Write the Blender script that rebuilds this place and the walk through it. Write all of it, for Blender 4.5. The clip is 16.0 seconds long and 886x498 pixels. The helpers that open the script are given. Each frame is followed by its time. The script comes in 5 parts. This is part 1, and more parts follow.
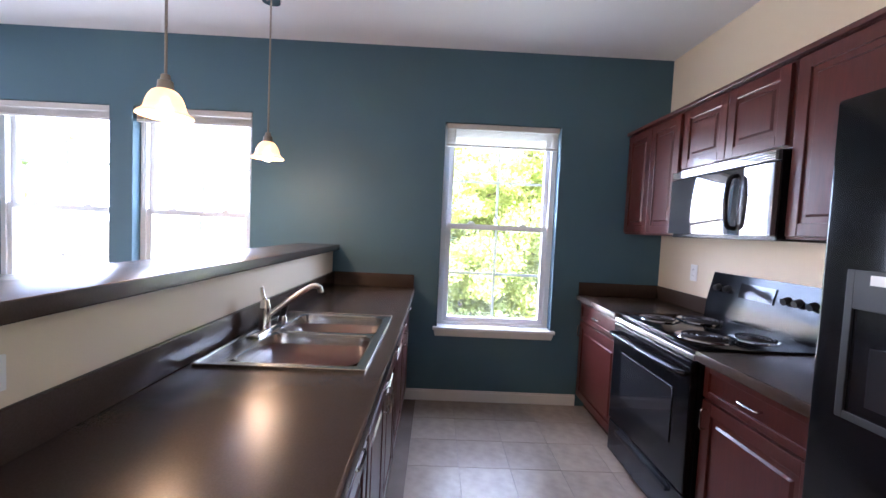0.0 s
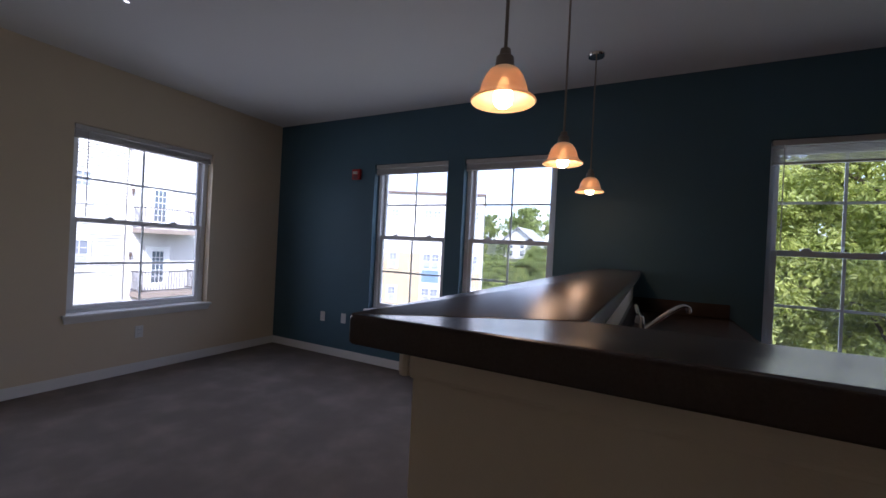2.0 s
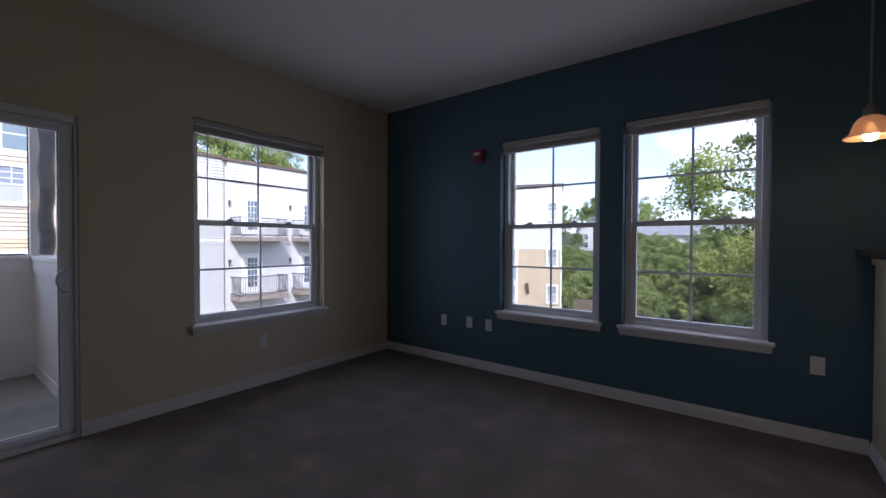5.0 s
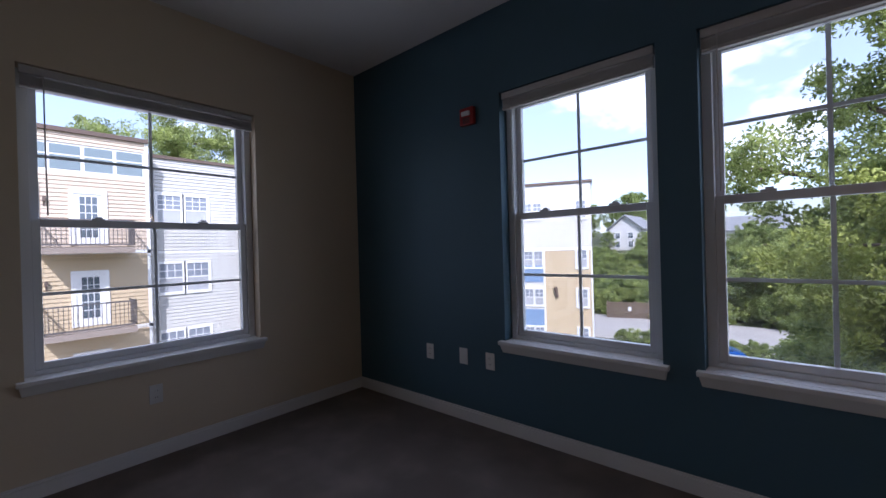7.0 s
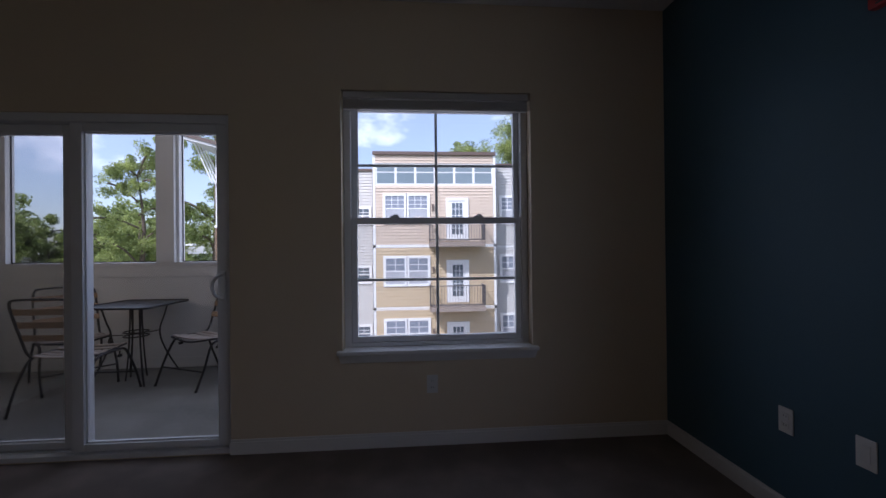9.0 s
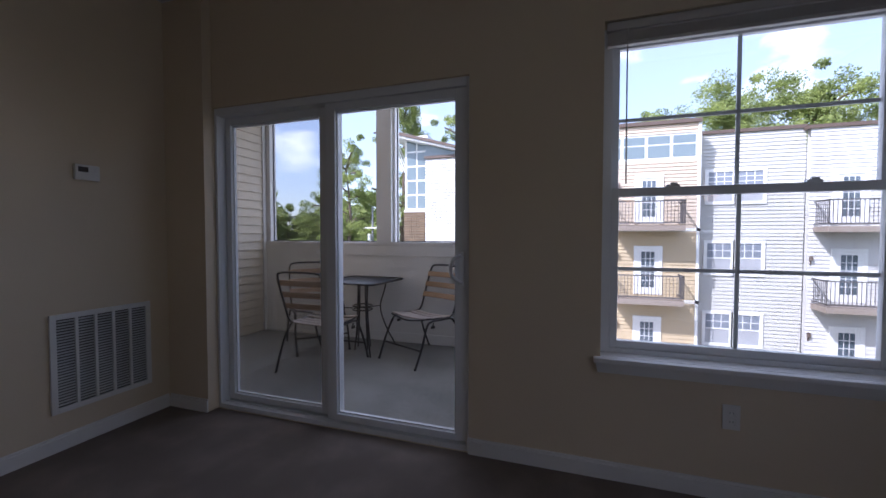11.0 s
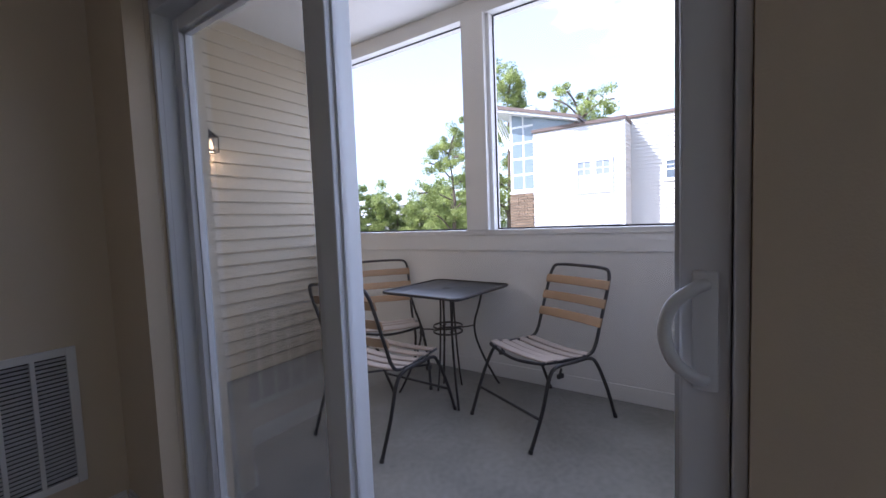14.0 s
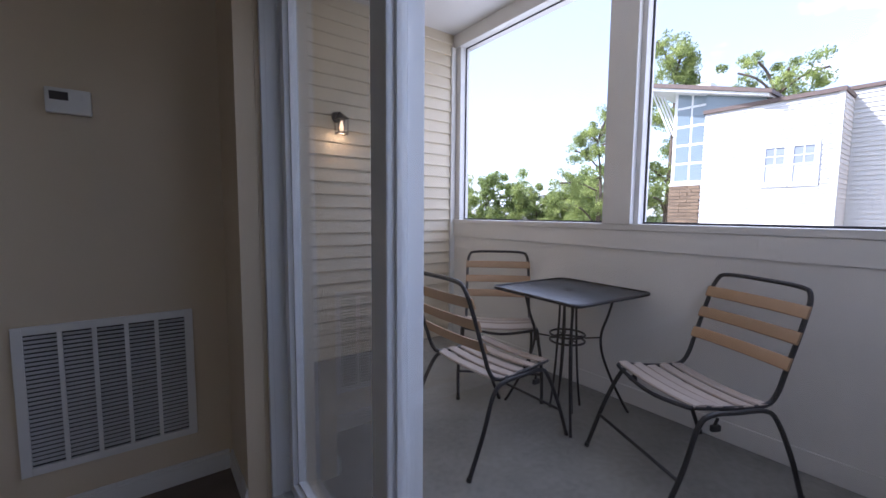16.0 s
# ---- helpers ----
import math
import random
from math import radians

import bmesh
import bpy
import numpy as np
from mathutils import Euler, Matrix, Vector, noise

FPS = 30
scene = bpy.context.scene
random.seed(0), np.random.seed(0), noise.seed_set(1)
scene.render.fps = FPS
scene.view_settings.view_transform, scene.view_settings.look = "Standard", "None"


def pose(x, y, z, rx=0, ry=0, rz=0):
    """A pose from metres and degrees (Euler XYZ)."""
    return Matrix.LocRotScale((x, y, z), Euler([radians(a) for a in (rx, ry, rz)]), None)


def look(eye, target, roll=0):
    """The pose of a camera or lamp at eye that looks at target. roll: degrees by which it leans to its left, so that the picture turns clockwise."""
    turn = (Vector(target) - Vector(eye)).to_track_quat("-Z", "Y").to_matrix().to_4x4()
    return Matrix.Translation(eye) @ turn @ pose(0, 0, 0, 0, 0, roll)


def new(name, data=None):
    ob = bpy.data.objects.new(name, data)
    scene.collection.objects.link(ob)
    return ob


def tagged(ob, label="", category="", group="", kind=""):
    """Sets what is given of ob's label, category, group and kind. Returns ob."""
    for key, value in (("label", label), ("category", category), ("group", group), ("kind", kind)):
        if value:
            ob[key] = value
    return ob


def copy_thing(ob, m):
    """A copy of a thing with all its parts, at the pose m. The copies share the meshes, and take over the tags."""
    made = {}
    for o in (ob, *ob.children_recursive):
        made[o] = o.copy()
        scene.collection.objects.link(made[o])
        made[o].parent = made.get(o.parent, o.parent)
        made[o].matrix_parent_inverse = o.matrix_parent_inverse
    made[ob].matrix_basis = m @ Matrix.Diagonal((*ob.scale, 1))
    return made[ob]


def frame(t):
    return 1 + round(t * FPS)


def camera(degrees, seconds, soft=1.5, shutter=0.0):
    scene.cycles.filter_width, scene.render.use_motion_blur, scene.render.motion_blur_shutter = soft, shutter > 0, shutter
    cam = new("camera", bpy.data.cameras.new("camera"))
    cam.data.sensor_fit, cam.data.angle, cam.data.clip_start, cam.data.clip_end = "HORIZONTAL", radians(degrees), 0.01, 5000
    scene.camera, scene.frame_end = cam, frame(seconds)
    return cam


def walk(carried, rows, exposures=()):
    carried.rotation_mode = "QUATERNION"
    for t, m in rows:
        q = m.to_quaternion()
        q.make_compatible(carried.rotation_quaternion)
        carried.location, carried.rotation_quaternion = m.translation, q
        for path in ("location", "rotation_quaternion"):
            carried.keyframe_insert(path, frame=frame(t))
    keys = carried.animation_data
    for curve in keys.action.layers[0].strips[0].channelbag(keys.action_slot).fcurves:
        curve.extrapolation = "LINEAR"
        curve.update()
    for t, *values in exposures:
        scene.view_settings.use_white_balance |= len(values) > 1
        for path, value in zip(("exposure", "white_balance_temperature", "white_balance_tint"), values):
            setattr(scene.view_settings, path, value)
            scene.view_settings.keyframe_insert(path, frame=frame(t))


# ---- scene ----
cam = camera(95.4, 16.0)
PATH = [
    (0, (-0.493, 0.447, 1.397), (-0.455, 2.444, 1.295), 2.7),
    (0.5, (-0.634, 0.322, 1.394), (-0.879, 2.307, 1.368), 3.9),
    (1, (-0.831, 0.177, 1.355), (-1.23, 2.137, 1.381), 3.7),
    (1.5, (-1.007, 0.093, 1.354), (-1.594, 2.005, 1.379), 3.4),
    (2, (-1.169, 0.011, 1.333), (-2.096, 1.783, 1.329), 2.9),
    (2.5, (-1.425, 0.019, 1.31), (-2.683, 1.574, 1.282), 0.8),
    (3, (-1.603, -0.034, 1.303), (-3.063, 1.333, 1.256), 2.0),
    (3.5, (-1.77, -0.13, 1.286), (-3.133, 1.333, 1.274), 1.8),
    (4, (-1.907, -0.118, 1.282), (-3.101, 1.486, 1.24), 1.7),
    (6.5, (-2.402, 1.147, 1.226), (-3.663, 2.7, 1.221), -2.1),
    (7, (-2.565, 1.407, 1.226), (-3.872, 2.922, 1.222), -1.6),
    (7.5, (-2.707, 1.636, 1.218), (-4.133, 3.038, 1.218), -1.9),
    (8, (-2.836, 1.84, 1.223), (-4.513, 2.93, 1.234), -1.3),
    (8.5, (-2.931, 1.968, 1.228), (-4.83, 2.594, 1.241), -0.3),
    (9, (-2.973, 1.988, 1.227), (-4.967, 2.143, 1.233), -0.6),
    (9.5, (-3.025, 1.868, 1.238), (-5.017, 1.689, 1.217), -0.6),
    (10, (-3.096, 1.783, 1.21), (-5.047, 1.342, 1.187), -0.3),
    (12.3, (-4.082, 1.109, 1.203), (-5.904, 0.295, 1.082), -1.5),
    (12.5, (-4.206, 1.147, 1.19), (-5.997, 0.265, 1.069), -1.9),
    (13, (-4.462, 1.043, 1.198), (-6.141, -0.036, 1.082), -1.1),
    (13.5, (-4.66, 0.927, 1.199), (-6.315, -0.19, 1.068), -1.8),
    (14, (-4.833, 0.839, 1.199), (-6.486, -0.278, 1.067), -2.2),
    (14.5, (-5.023, 0.821, 1.201), (-6.488, -0.532, 1.053), -2.0),
    (15, (-5.15, 0.817, 1.196), (-6.539, -0.609, 1.007), -0.4),
    (15.5, (-5.196, 0.786, 1.184), (-6.54, -0.683, 0.995), 0.4),
    (16, (-5.165, 0.73, 1.179), (-6.352, -0.87, 1.006), 0.5),
]
SKY, SUN, LAMP = 0.115, 3.3, 0.28
EXPOSURES = [(t, e, 5500, 26) for t, e in ((0, 4.95), (0.5, 4.4), (1.0, 3.3), (1.5, 2.55), (2.0, 1.85), (2.5, 1.6), (3.0, 1.35), (4.2, 1.2), (6.5, 1.2), (7.5, 1.1), (8.5, 0.6), (9.0, 0.65), (9.5, 0.8), (10.2, 1.05), (12.5, 1.6), (13.5, 1.75), (14.5, 1.75), (16, 1.65))]
walk(cam, [(t, look(eye, target, roll)) for t, eye, target, roll in PATH], EXPOSURES)

# ---- world and sun ----
world = bpy.data.worlds.new("sky")
scene.world = world
world.use_nodes = True
wn, wl = world.node_tree.nodes, world.node_tree.links
wn.clear()
sky = wn.new("ShaderNodeTexSky")
sky.sky_type, sky.sun_disc = "NISHITA", False
SUN_FROM = Vector((0.62, -0.50, 0.80)).normalized()
sky.sun_elevation = math.asin(SUN_FROM.z)
sky.sun_rotation = math.atan2(SUN_FROM.x, SUN_FROM.y)
sky.air_density, sky.dust_density, sky.ozone_density = 1.0, 1.2, 1.0
# fair-weather clouds, thicker towards the horizon
tc = wn.new("ShaderNodeTexCoord")
mp = wn.new("ShaderNodeMapping")
mp.inputs["Scale"].default_value = (1.0, 1.0, 1.9)
nz = wn.new("ShaderNodeTexNoise")
nz.inputs["Scale"].default_value, nz.inputs["Detail"].default_value, nz.inputs["Roughness"].default_value = 3.6, 8.0, 0.56
cr = wn.new("ShaderNodeValToRGB")
cr.color_ramp.elements[0].position, cr.color_ramp.elements[1].position = 0.52, 0.66
cr.color_ramp.elements[0].color, cr.color_ramp.elements[1].color = (0.2, 0.2, 0.2, 1), (1, 1, 1, 1)
mixw = wn.new("ShaderNodeMix")
mixw.data_type = "RGBA"
mixw.inputs[7].default_value = (9.0, 9.2, 9.6, 1)
bgw = wn.new("ShaderNodeBackground")
bgw.inputs["Strength"].default_value = SKY
outw = wn.new("ShaderNodeOutputWorld")
wl.new(tc.outputs["Generated"], mp.inputs["Vector"])
wl.new(mp.outputs[0], nz.inputs["Vector"])
wl.new(nz.outputs["Fac"], cr.inputs[0])
wl.new(cr.outputs[0], mixw.inputs[0])
wl.new(sky.outputs[0], mixw.inputs[6])
wl.new(mixw.outputs[2], bgw.inputs["Color"])
wl.new(bgw.outputs[0], outw.inputs[0])

sun_data = bpy.data.lights.new("sun", "SUN")
sun_data.energy, sun_data.angle, sun_data.color = SUN, radians(0.6), (1.0, 0.95, 0.87)
new("sun", sun_data).matrix_world = look(SUN_FROM * 60, (0, 0, 0))


# ---- materials ----
def shader(name):
    m = bpy.data.materials.new(name)
    m.use_nodes = True
    return m, m.node_tree.nodes, m.node_tree.links, m.node_tree.nodes["Principled BSDF"]


def mat(name, base, rough=0.5, metal=0.0, grain=0.0, scale=40.0, blotch=0.0, blotch_scale=3.0, bump=0.0, bump_scale=0.0,
        island=0.0, stretch=(1, 1, 1), specular=0.5, coat=0.0, dark=None):
    """Painted or raw surface: fine grain and broad blotches on the base colour, fine relief."""
    m, n, l, b = shader(name)
    b.inputs["Roughness"].default_value, b.inputs["Metallic"].default_value = rough, metal
    b.inputs["Specular IOR Level"].default_value, b.inputs["Coat Weight"].default_value = specular, coat
    co = n.new("ShaderNodeTexCoord")
    mpp = n.new("ShaderNodeMapping")
    mpp.inputs["Scale"].default_value = stretch
    l.new(co.outputs["Object"], mpp.inputs["Vector"])
    fine, wide = n.new("ShaderNodeTexNoise"), n.new("ShaderNodeTexNoise")
    fine.inputs["Scale"].default_value, fine.inputs["Detail"].default_value = scale, 4
    wide.inputs["Scale"].default_value, wide.inputs["Detail"].default_value = blotch_scale, 3
    l.new(mpp.outputs[0], fine.inputs["Vector"])
    l.new(mpp.outputs[0], wide.inputs["Vector"])
    lo = Vector(dark) if dark else Vector(base) * 0.45
    tone = n.new("ShaderNodeMath")
    tone.operation = "MULTIPLY_ADD"
    l.new(fine.outputs["Fac"], tone.inputs[0])
    tone.inputs[1].default_value, tone.inputs[2].default_value = grain, 0.0
    tone2 = n.new("ShaderNodeMath")
    tone2.operation = "MULTIPLY_ADD"
    l.new(wide.outputs["Fac"], tone2.inputs[0])
    tone2.inputs[1].default_value = blotch
    l.new(tone.outputs[0], tone2.inputs[2])
    last = tone2
    if island:
        info = n.new("ShaderNodeObjectInfo")
        tone3 = n.new("ShaderNodeMath")
        tone3.operation = "MULTIPLY_ADD"
        l.new(info.outputs["Random"], tone3.inputs[0])
        tone3.inputs[1].default_value = island
        l.new(tone2.outputs[0], tone3.inputs[2])
        last = tone3
    mixc = n.new("ShaderNodeMix")
    mixc.data_type = "RGBA"
    mixc.inputs[6].default_value, mixc.inputs[7].default_value = (*base, 1), (*lo, 1)
    l.new(last.outputs[0], mixc.inputs[0])
    l.new(mixc.outputs[2], b.inputs["Base Color"])
    if bump:
        rel = n.new("ShaderNodeTexNoise")
        rel.inputs["Scale"].default_value, rel.inputs["Detail"].default_value = bump_scale or scale, 3
        l.new(mpp.outputs[0], rel.inputs["Vector"])
        bp = n.new("ShaderNodeBump")
        bp.inputs["Strength"].default_value, bp.inputs["Distance"].default_value = bump, 0.002
        l.new(rel.outputs["Fac"], bp.inputs["Height"])
        l.new(bp.outputs[0], b.inputs["Normal"])
    return m


def glow(name, colour, strength, base=(0.8, 0.8, 0.8)):
    m, n, l, b = shader(name)
    b.inputs["Base Color"].default_value = (*base, 1)
    b.inputs["Emission Color"].default_value, b.inputs["Emission Strength"].default_value = (*colour, 1), strength
    return m


def pane_glass(name, tint=(0.97, 0.985, 0.98)):
    m, n, l, b = shader(name)
    n.remove(b)
    tr, gl, mx = n.new("ShaderNodeBsdfTransparent"), n.new("ShaderNodeBsdfGlossy"), n.new("ShaderNodeMixShader")
    tr.inputs[0].default_value, gl.inputs["Roughness"].default_value = (*tint, 1), 0.0
    lw, pw, ad = n.new("ShaderNodeLayerWeight"), n.new("ShaderNodeMath"), n.new("ShaderNodeMath")
    lw.inputs["Blend"].default_value = 0.5
    pw.operation, ad.operation = "POWER", "MULTIPLY_ADD"
    pw.inputs[1].default_value, ad.inputs[1].default_value, ad.inputs[2].default_value = 4.5, 0.9, 0.035
    l.new(lw.outputs["Facing"], pw.inputs[0])
    l.new(pw.outputs[0], ad.inputs[0])
    l.new(ad.outputs[0], mx.inputs[0])
    l.new(tr.outputs[0], mx.inputs[1])
    l.new(gl.outputs[0], mx.inputs[2])
    l.new(mx.outputs[0], n["Material Output"].inputs[0])
    return m


def screen_cloth(name, cover, grey):
    """Fine insect mesh: mostly open, the threads a dull grey."""
    m, n, l, b = shader(name)
    b.inputs["Base Color"].default_value, b.inputs["Roughness"].default_value = (grey, grey, grey, 1), 0.7
    tr, mx = n.new("ShaderNodeBsdfTransparent"), n.new("ShaderNodeMixShader")
    mx.inputs[0].default_value = cover
    l.new(tr.outputs[0], mx.inputs[1])
    l.new(b.outputs[0], mx.inputs[2])
    l.new(mx.outputs[0], n["Material Output"].inputs[0])
    return m


M = dict(
    half_screen=screen_cloth("insect_screen_cloth", 0.13, 0.25),
    door_screen=screen_cloth("door_screen_cloth", 0.28, 0.10),
    torn_cloth=screen_cloth("torn_screen_cloth", 0.55, 0.16),
    blue=mat("blue_wall_paint", (0.066, 0.138, 0.185), 0.60, grain=0.10, scale=120, blotch=0.12, bump=0.25, bump_scale=260),
    cream=mat("cream_wall_paint", (0.70, 0.59, 0.43), 0.62, grain=0.06, scale=120, blotch=0.10, bump=0.25, bump_scale=260),
    ceiling=mat("ceiling_paint", (0.83, 0.82, 0.80), 0.85, grain=0.06, scale=160, blotch=0.06, bump=0.5, bump_scale=180),
    trim=mat("white_trim_paint", (0.78, 0.77, 0.74), 0.38, grain=0.05, scale=60, blotch=0.08),
    vinyl=mat("white_vinyl", (0.80, 0.82, 0.84), 0.35, grain=0.05, scale=60, blotch=0.06),
    carpet=mat("brown_grey_carpet", (0.41, 0.345, 0.295), 0.95, grain=0.85, scale=240, blotch=1.0, blotch_scale=3.6, bump=1.0, bump_scale=420, specular=0.1),
    tile=mat("mottled_vinyl_tile", (0.56, 0.46, 0.36), 0.30, grain=0.7, scale=16, blotch=0.65, blotch_scale=5, island=0.15, bump=0.12, bump_scale=60),
    grout=mat("tile_joint", (0.30, 0.26, 0.22), 0.8),
    laminate=mat("dark_brown_laminate", (0.076, 0.052, 0.040), 0.24, specular=0.27, grain=0.6, scale=260, blotch=0.2, blotch_scale=8, bump=0.03, bump_scale=300),
    cherry=mat("dark_cherry_wood", (0.098, 0.018, 0.012), 0.30, grain=0.75, scale=14, blotch=0.3, blotch_scale=5, stretch=(6, 6, 0.7), bump=0.1, bump_scale=60, coat=0.3, dark=(0.035, 0.007, 0.005)),
    kick=mat("black_toe_kick", (0.02, 0.012, 0.01), 0.6),
    steel=mat("brushed_stainless_steel", (0.60, 0.58, 0.55), 0.24, 1.0, grain=0.3, scale=90, stretch=(1, 12, 1)),
    chrome=mat("chrome", (0.78, 0.78, 0.78), 0.08, 1.0),
    nickel=mat("brushed_nickel", (0.36, 0.31, 0.26), 0.30, 1.0, grain=0.2, scale=200),
    black=mat("glossy_black_enamel", (0.007, 0.007, 0.008), 0.14, specular=0.28, grain=0.2, scale=50, bump=0.02, bump_scale=30),
    blackglass=mat("black_appliance_glass", (0.02, 0.02, 0.022), 0.06, specular=0.4),
    mirrorglass=mat("polished_microwave_glass", (0.30, 0.30, 0.31), 0.05, 0.85, bump=0.05, bump_scale=9),
    blackmatt=mat("black_plastic", (0.02, 0.02, 0.02), 0.45, grain=0.3, scale=90),
    coil=mat("burner_coil_metal", (0.05, 0.045, 0.045), 0.5, 0.6),
    red=mat("red_alarm_plastic", (0.38, 0.02, 0.015), 0.35),
    plate=mat("white_plastic_plate", (0.74, 0.73, 0.70), 0.35),
    slot=mat("socket_slots", (0.06, 0.05, 0.05), 0.6),
    bronze=mat("dark_bronze_powder_coat", (0.035, 0.034, 0.036), 0.38, 0.3, grain=0.3, scale=120, bump=0.15, bump_scale=300),
    mesh_top=mat("dark_blue_grey_coated_steel", (0.042, 0.048, 0.058), 0.36, 0.3, grain=0.25, scale=300),
    slatwood=mat("tan_plastic_wood_slat", (0.47, 0.30, 0.17), 0.5, grain=0.4, scale=30, stretch=(1, 8, 8), blotch=0.15, island=0.25, bump=0.15),
    slatpale=mat("weathered_pale_slat", (0.52, 0.44, 0.38), 0.55, grain=0.35, scale=30, stretch=(1, 8, 8), blotch=0.15, island=0.2, bump=0.15),
    concrete=mat("balcony_concrete", (0.44, 0.43, 0.395), 0.85, grain=0.6, scale=34, blotch=0.9, blotch_scale=2.3, bump=0.4, bump_scale=140),
    panel=mat("white_balcony_panel", (0.84, 0.83, 0.81), 0.55, grain=0.18, scale=30, blotch=0.3, blotch_scale=2, stretch=(1, 1, 0.3), bump=0.1),
    siding_tan=mat("pale_tan_vinyl_siding", (0.70, 0.61, 0.46), 0.45, grain=0.15, scale=40, stretch=(1, 1, 1), blotch=0.12, island=0.06, bump=0.15, bump_scale=90),
    screen=mat("black_insect_screen", (0.03, 0.03, 0.035), 0.7, grain=0.4, scale=90),
    grille_slat_shaded=mat("shaded_slat_enamel", (0.50, 0.50, 0.49), 0.45, grain=0.1, scale=60),
    grille_gap_shade=mat("duct_shade", (0.05, 0.05, 0.05), 0.8),
    glass=pane_glass("window_glass"),
    blind=mat("white_blind_slats", (0.55, 0.53, 0.51), 0.5, grain=0.1, scale=40),
)


# ---- mesh helpers ----
def box(bm, x0, x1, y0, y1, z0, z1, bevel=0.0):
    r = bmesh.ops.create_cube(bm, size=1, matrix=Matrix.LocRotScale(((x0 + x1) / 2, (y0 + y1) / 2, (z0 + z1) / 2), None, (abs(x1 - x0), abs(y1 - y0), abs(z1 - z0))))
    if bevel:
        es = list({e for v in r["verts"] for e in v.link_edges})
        bmesh.ops.bevel(bm, geom=es, offset=bevel, segments=2, affect="EDGES", profile=0.6)


def cyl(bm, a, b, r, r2=None, seg=14, caps=True):
    a, b = Vector(a), Vector(b)
    d = b - a
    m = Matrix.Translation((a + b) / 2) @ d.to_track_quat("Z", "Y").to_matrix().to_4x4()
    bmesh.ops.create_cone(bm, segments=seg, radius1=r, radius2=r if r2 is None else r2, depth=d.length, matrix=m, cap_ends=caps)


def tube(bm, pts, r, seg=8, closed=False):
    """A round rod swept along points."""
    pts = [Vector(p) for p in pts]
    n, rings, up = len(pts), [], None
    for i, p in enumerate(pts):
        a = pts[i - 1] if (i or closed) else p
        b = pts[(i + 1) % n] if (i < n - 1 or closed) else p
        t = (b - a).normalized()
        if up is None:
            up = t.orthogonal().normalized()
        up = (up - t * up.dot(t)).normalized()
        side = t.cross(up)
        rings.append([bm.verts.new(p + (up * math.cos(k * math.tau / seg) + side * math.sin(k * math.tau / seg)) * r) for k in range(seg)])
    for i in range(n if closed else n - 1):
        u, v = rings[i], rings[(i + 1) % n]
        for k in range(seg):
            bm.faces.new((u[k], u[(k + 1) % seg], v[(k + 1) % seg], v[k]))
    if not closed:
        bm.faces.new(rings[0][::-1])
        bm.faces.new(rings[-1])


def smooth_path(pts, steps=6):
    """Catmull-Rom through points."""
    p = [Vector(q) for q in pts]
    p = [2 * p[0] - p[1], *p, 2 * p[-1] - p[-2]]
    out = []
    for i in range(1, len(p) - 2):
        a, b, c, d = p[i - 1:i + 3]
        for s in range(steps):
            t = s / steps
            out.append(0.5 * (2 * b + (c - a) * t + (2 * a - 5 * b + 4 * c - d) * t * t + (3 * b - a - 3 * c + d) * t ** 3))
    return out + [p[-2]]


def lathe(bm, prof, seg=28):
    """A turned shape about z from (radius, z) pairs."""
    rings = [[bm.verts.new((r * math.cos(k * math.tau / seg), r * math.sin(k * math.tau / seg), z)) for k in range(seg)] for r, z in prof]
    for u, v in zip(rings, rings[1:]):
        for k in range(seg):
            bm.faces.new((u[k], u[(k + 1) % seg], v[(k + 1) % seg], v[k]))


def prism(bm, outline, z0, z1, bevel=0.0):
    """An outline in x, y raised from z0 to z1."""
    f = bm.faces.new([bm.verts.new((x, y, z0)) for x, y in outline])
    r = bmesh.ops.extrude_face_region(bm, geom=[f])
    up = [g for g in r["geom"] if isinstance(g, bmesh.types.BMVert)]
    bmesh.ops.translate(bm, verts=up, vec=(0, 0, z1 - z0))
    bmesh.ops.recalc_face_normals(bm, faces=bm.faces)
    if bevel:
        es = [e for e in bm.edges if len(e.link_faces) == 2 and e.calc_face_angle(0) > 1.0 and abs(e.verts[0].co.z - e.verts[1].co.z) < 1e-5]
        bmesh.ops.bevel(bm, geom=es, offset=bevel, segments=3, affect="EDGES", profile=0.5)


def part(name, bm, material, parent=None, label="", smooth=False):
    """Links a bmesh as one mesh object, under a thing or under a part."""
    me = bpy.data.meshes.new(name)
    bmesh.ops.recalc_face_normals(bm, faces=bm.faces)
    bm.to_mesh(me)
    bm.free()
    me.materials.append(M[material] if isinstance(material, str) else material)
    if smooth:
        me.polygons.foreach_set("use_smooth", [True] * len(me.polygons))
        me.set_sharp_from_angle(angle=radians(38))
    ob = new(name, me)
    ob.parent = parent
    if label:
        ob["label"] = label
    return ob


def block(name, material, parent, *dims, bevel=0.0, label="", smooth=False):
    bm = bmesh.new()
    box(bm, *dims, bevel=bevel)
    return part(name, bm, material, parent, label, smooth)


def thing(name, label, category, m=None, group="", kind=""):
    ob = new(name)
    ob.empty_display_size = 0.1
    ob.matrix_basis = m or Matrix()
    return tagged(ob, label, category, group, kind)


def structure(name, label, category, bm, material, smooth=False):
    return tagged(part(name, bm, material, None, "", smooth), label, category, "", "structure")


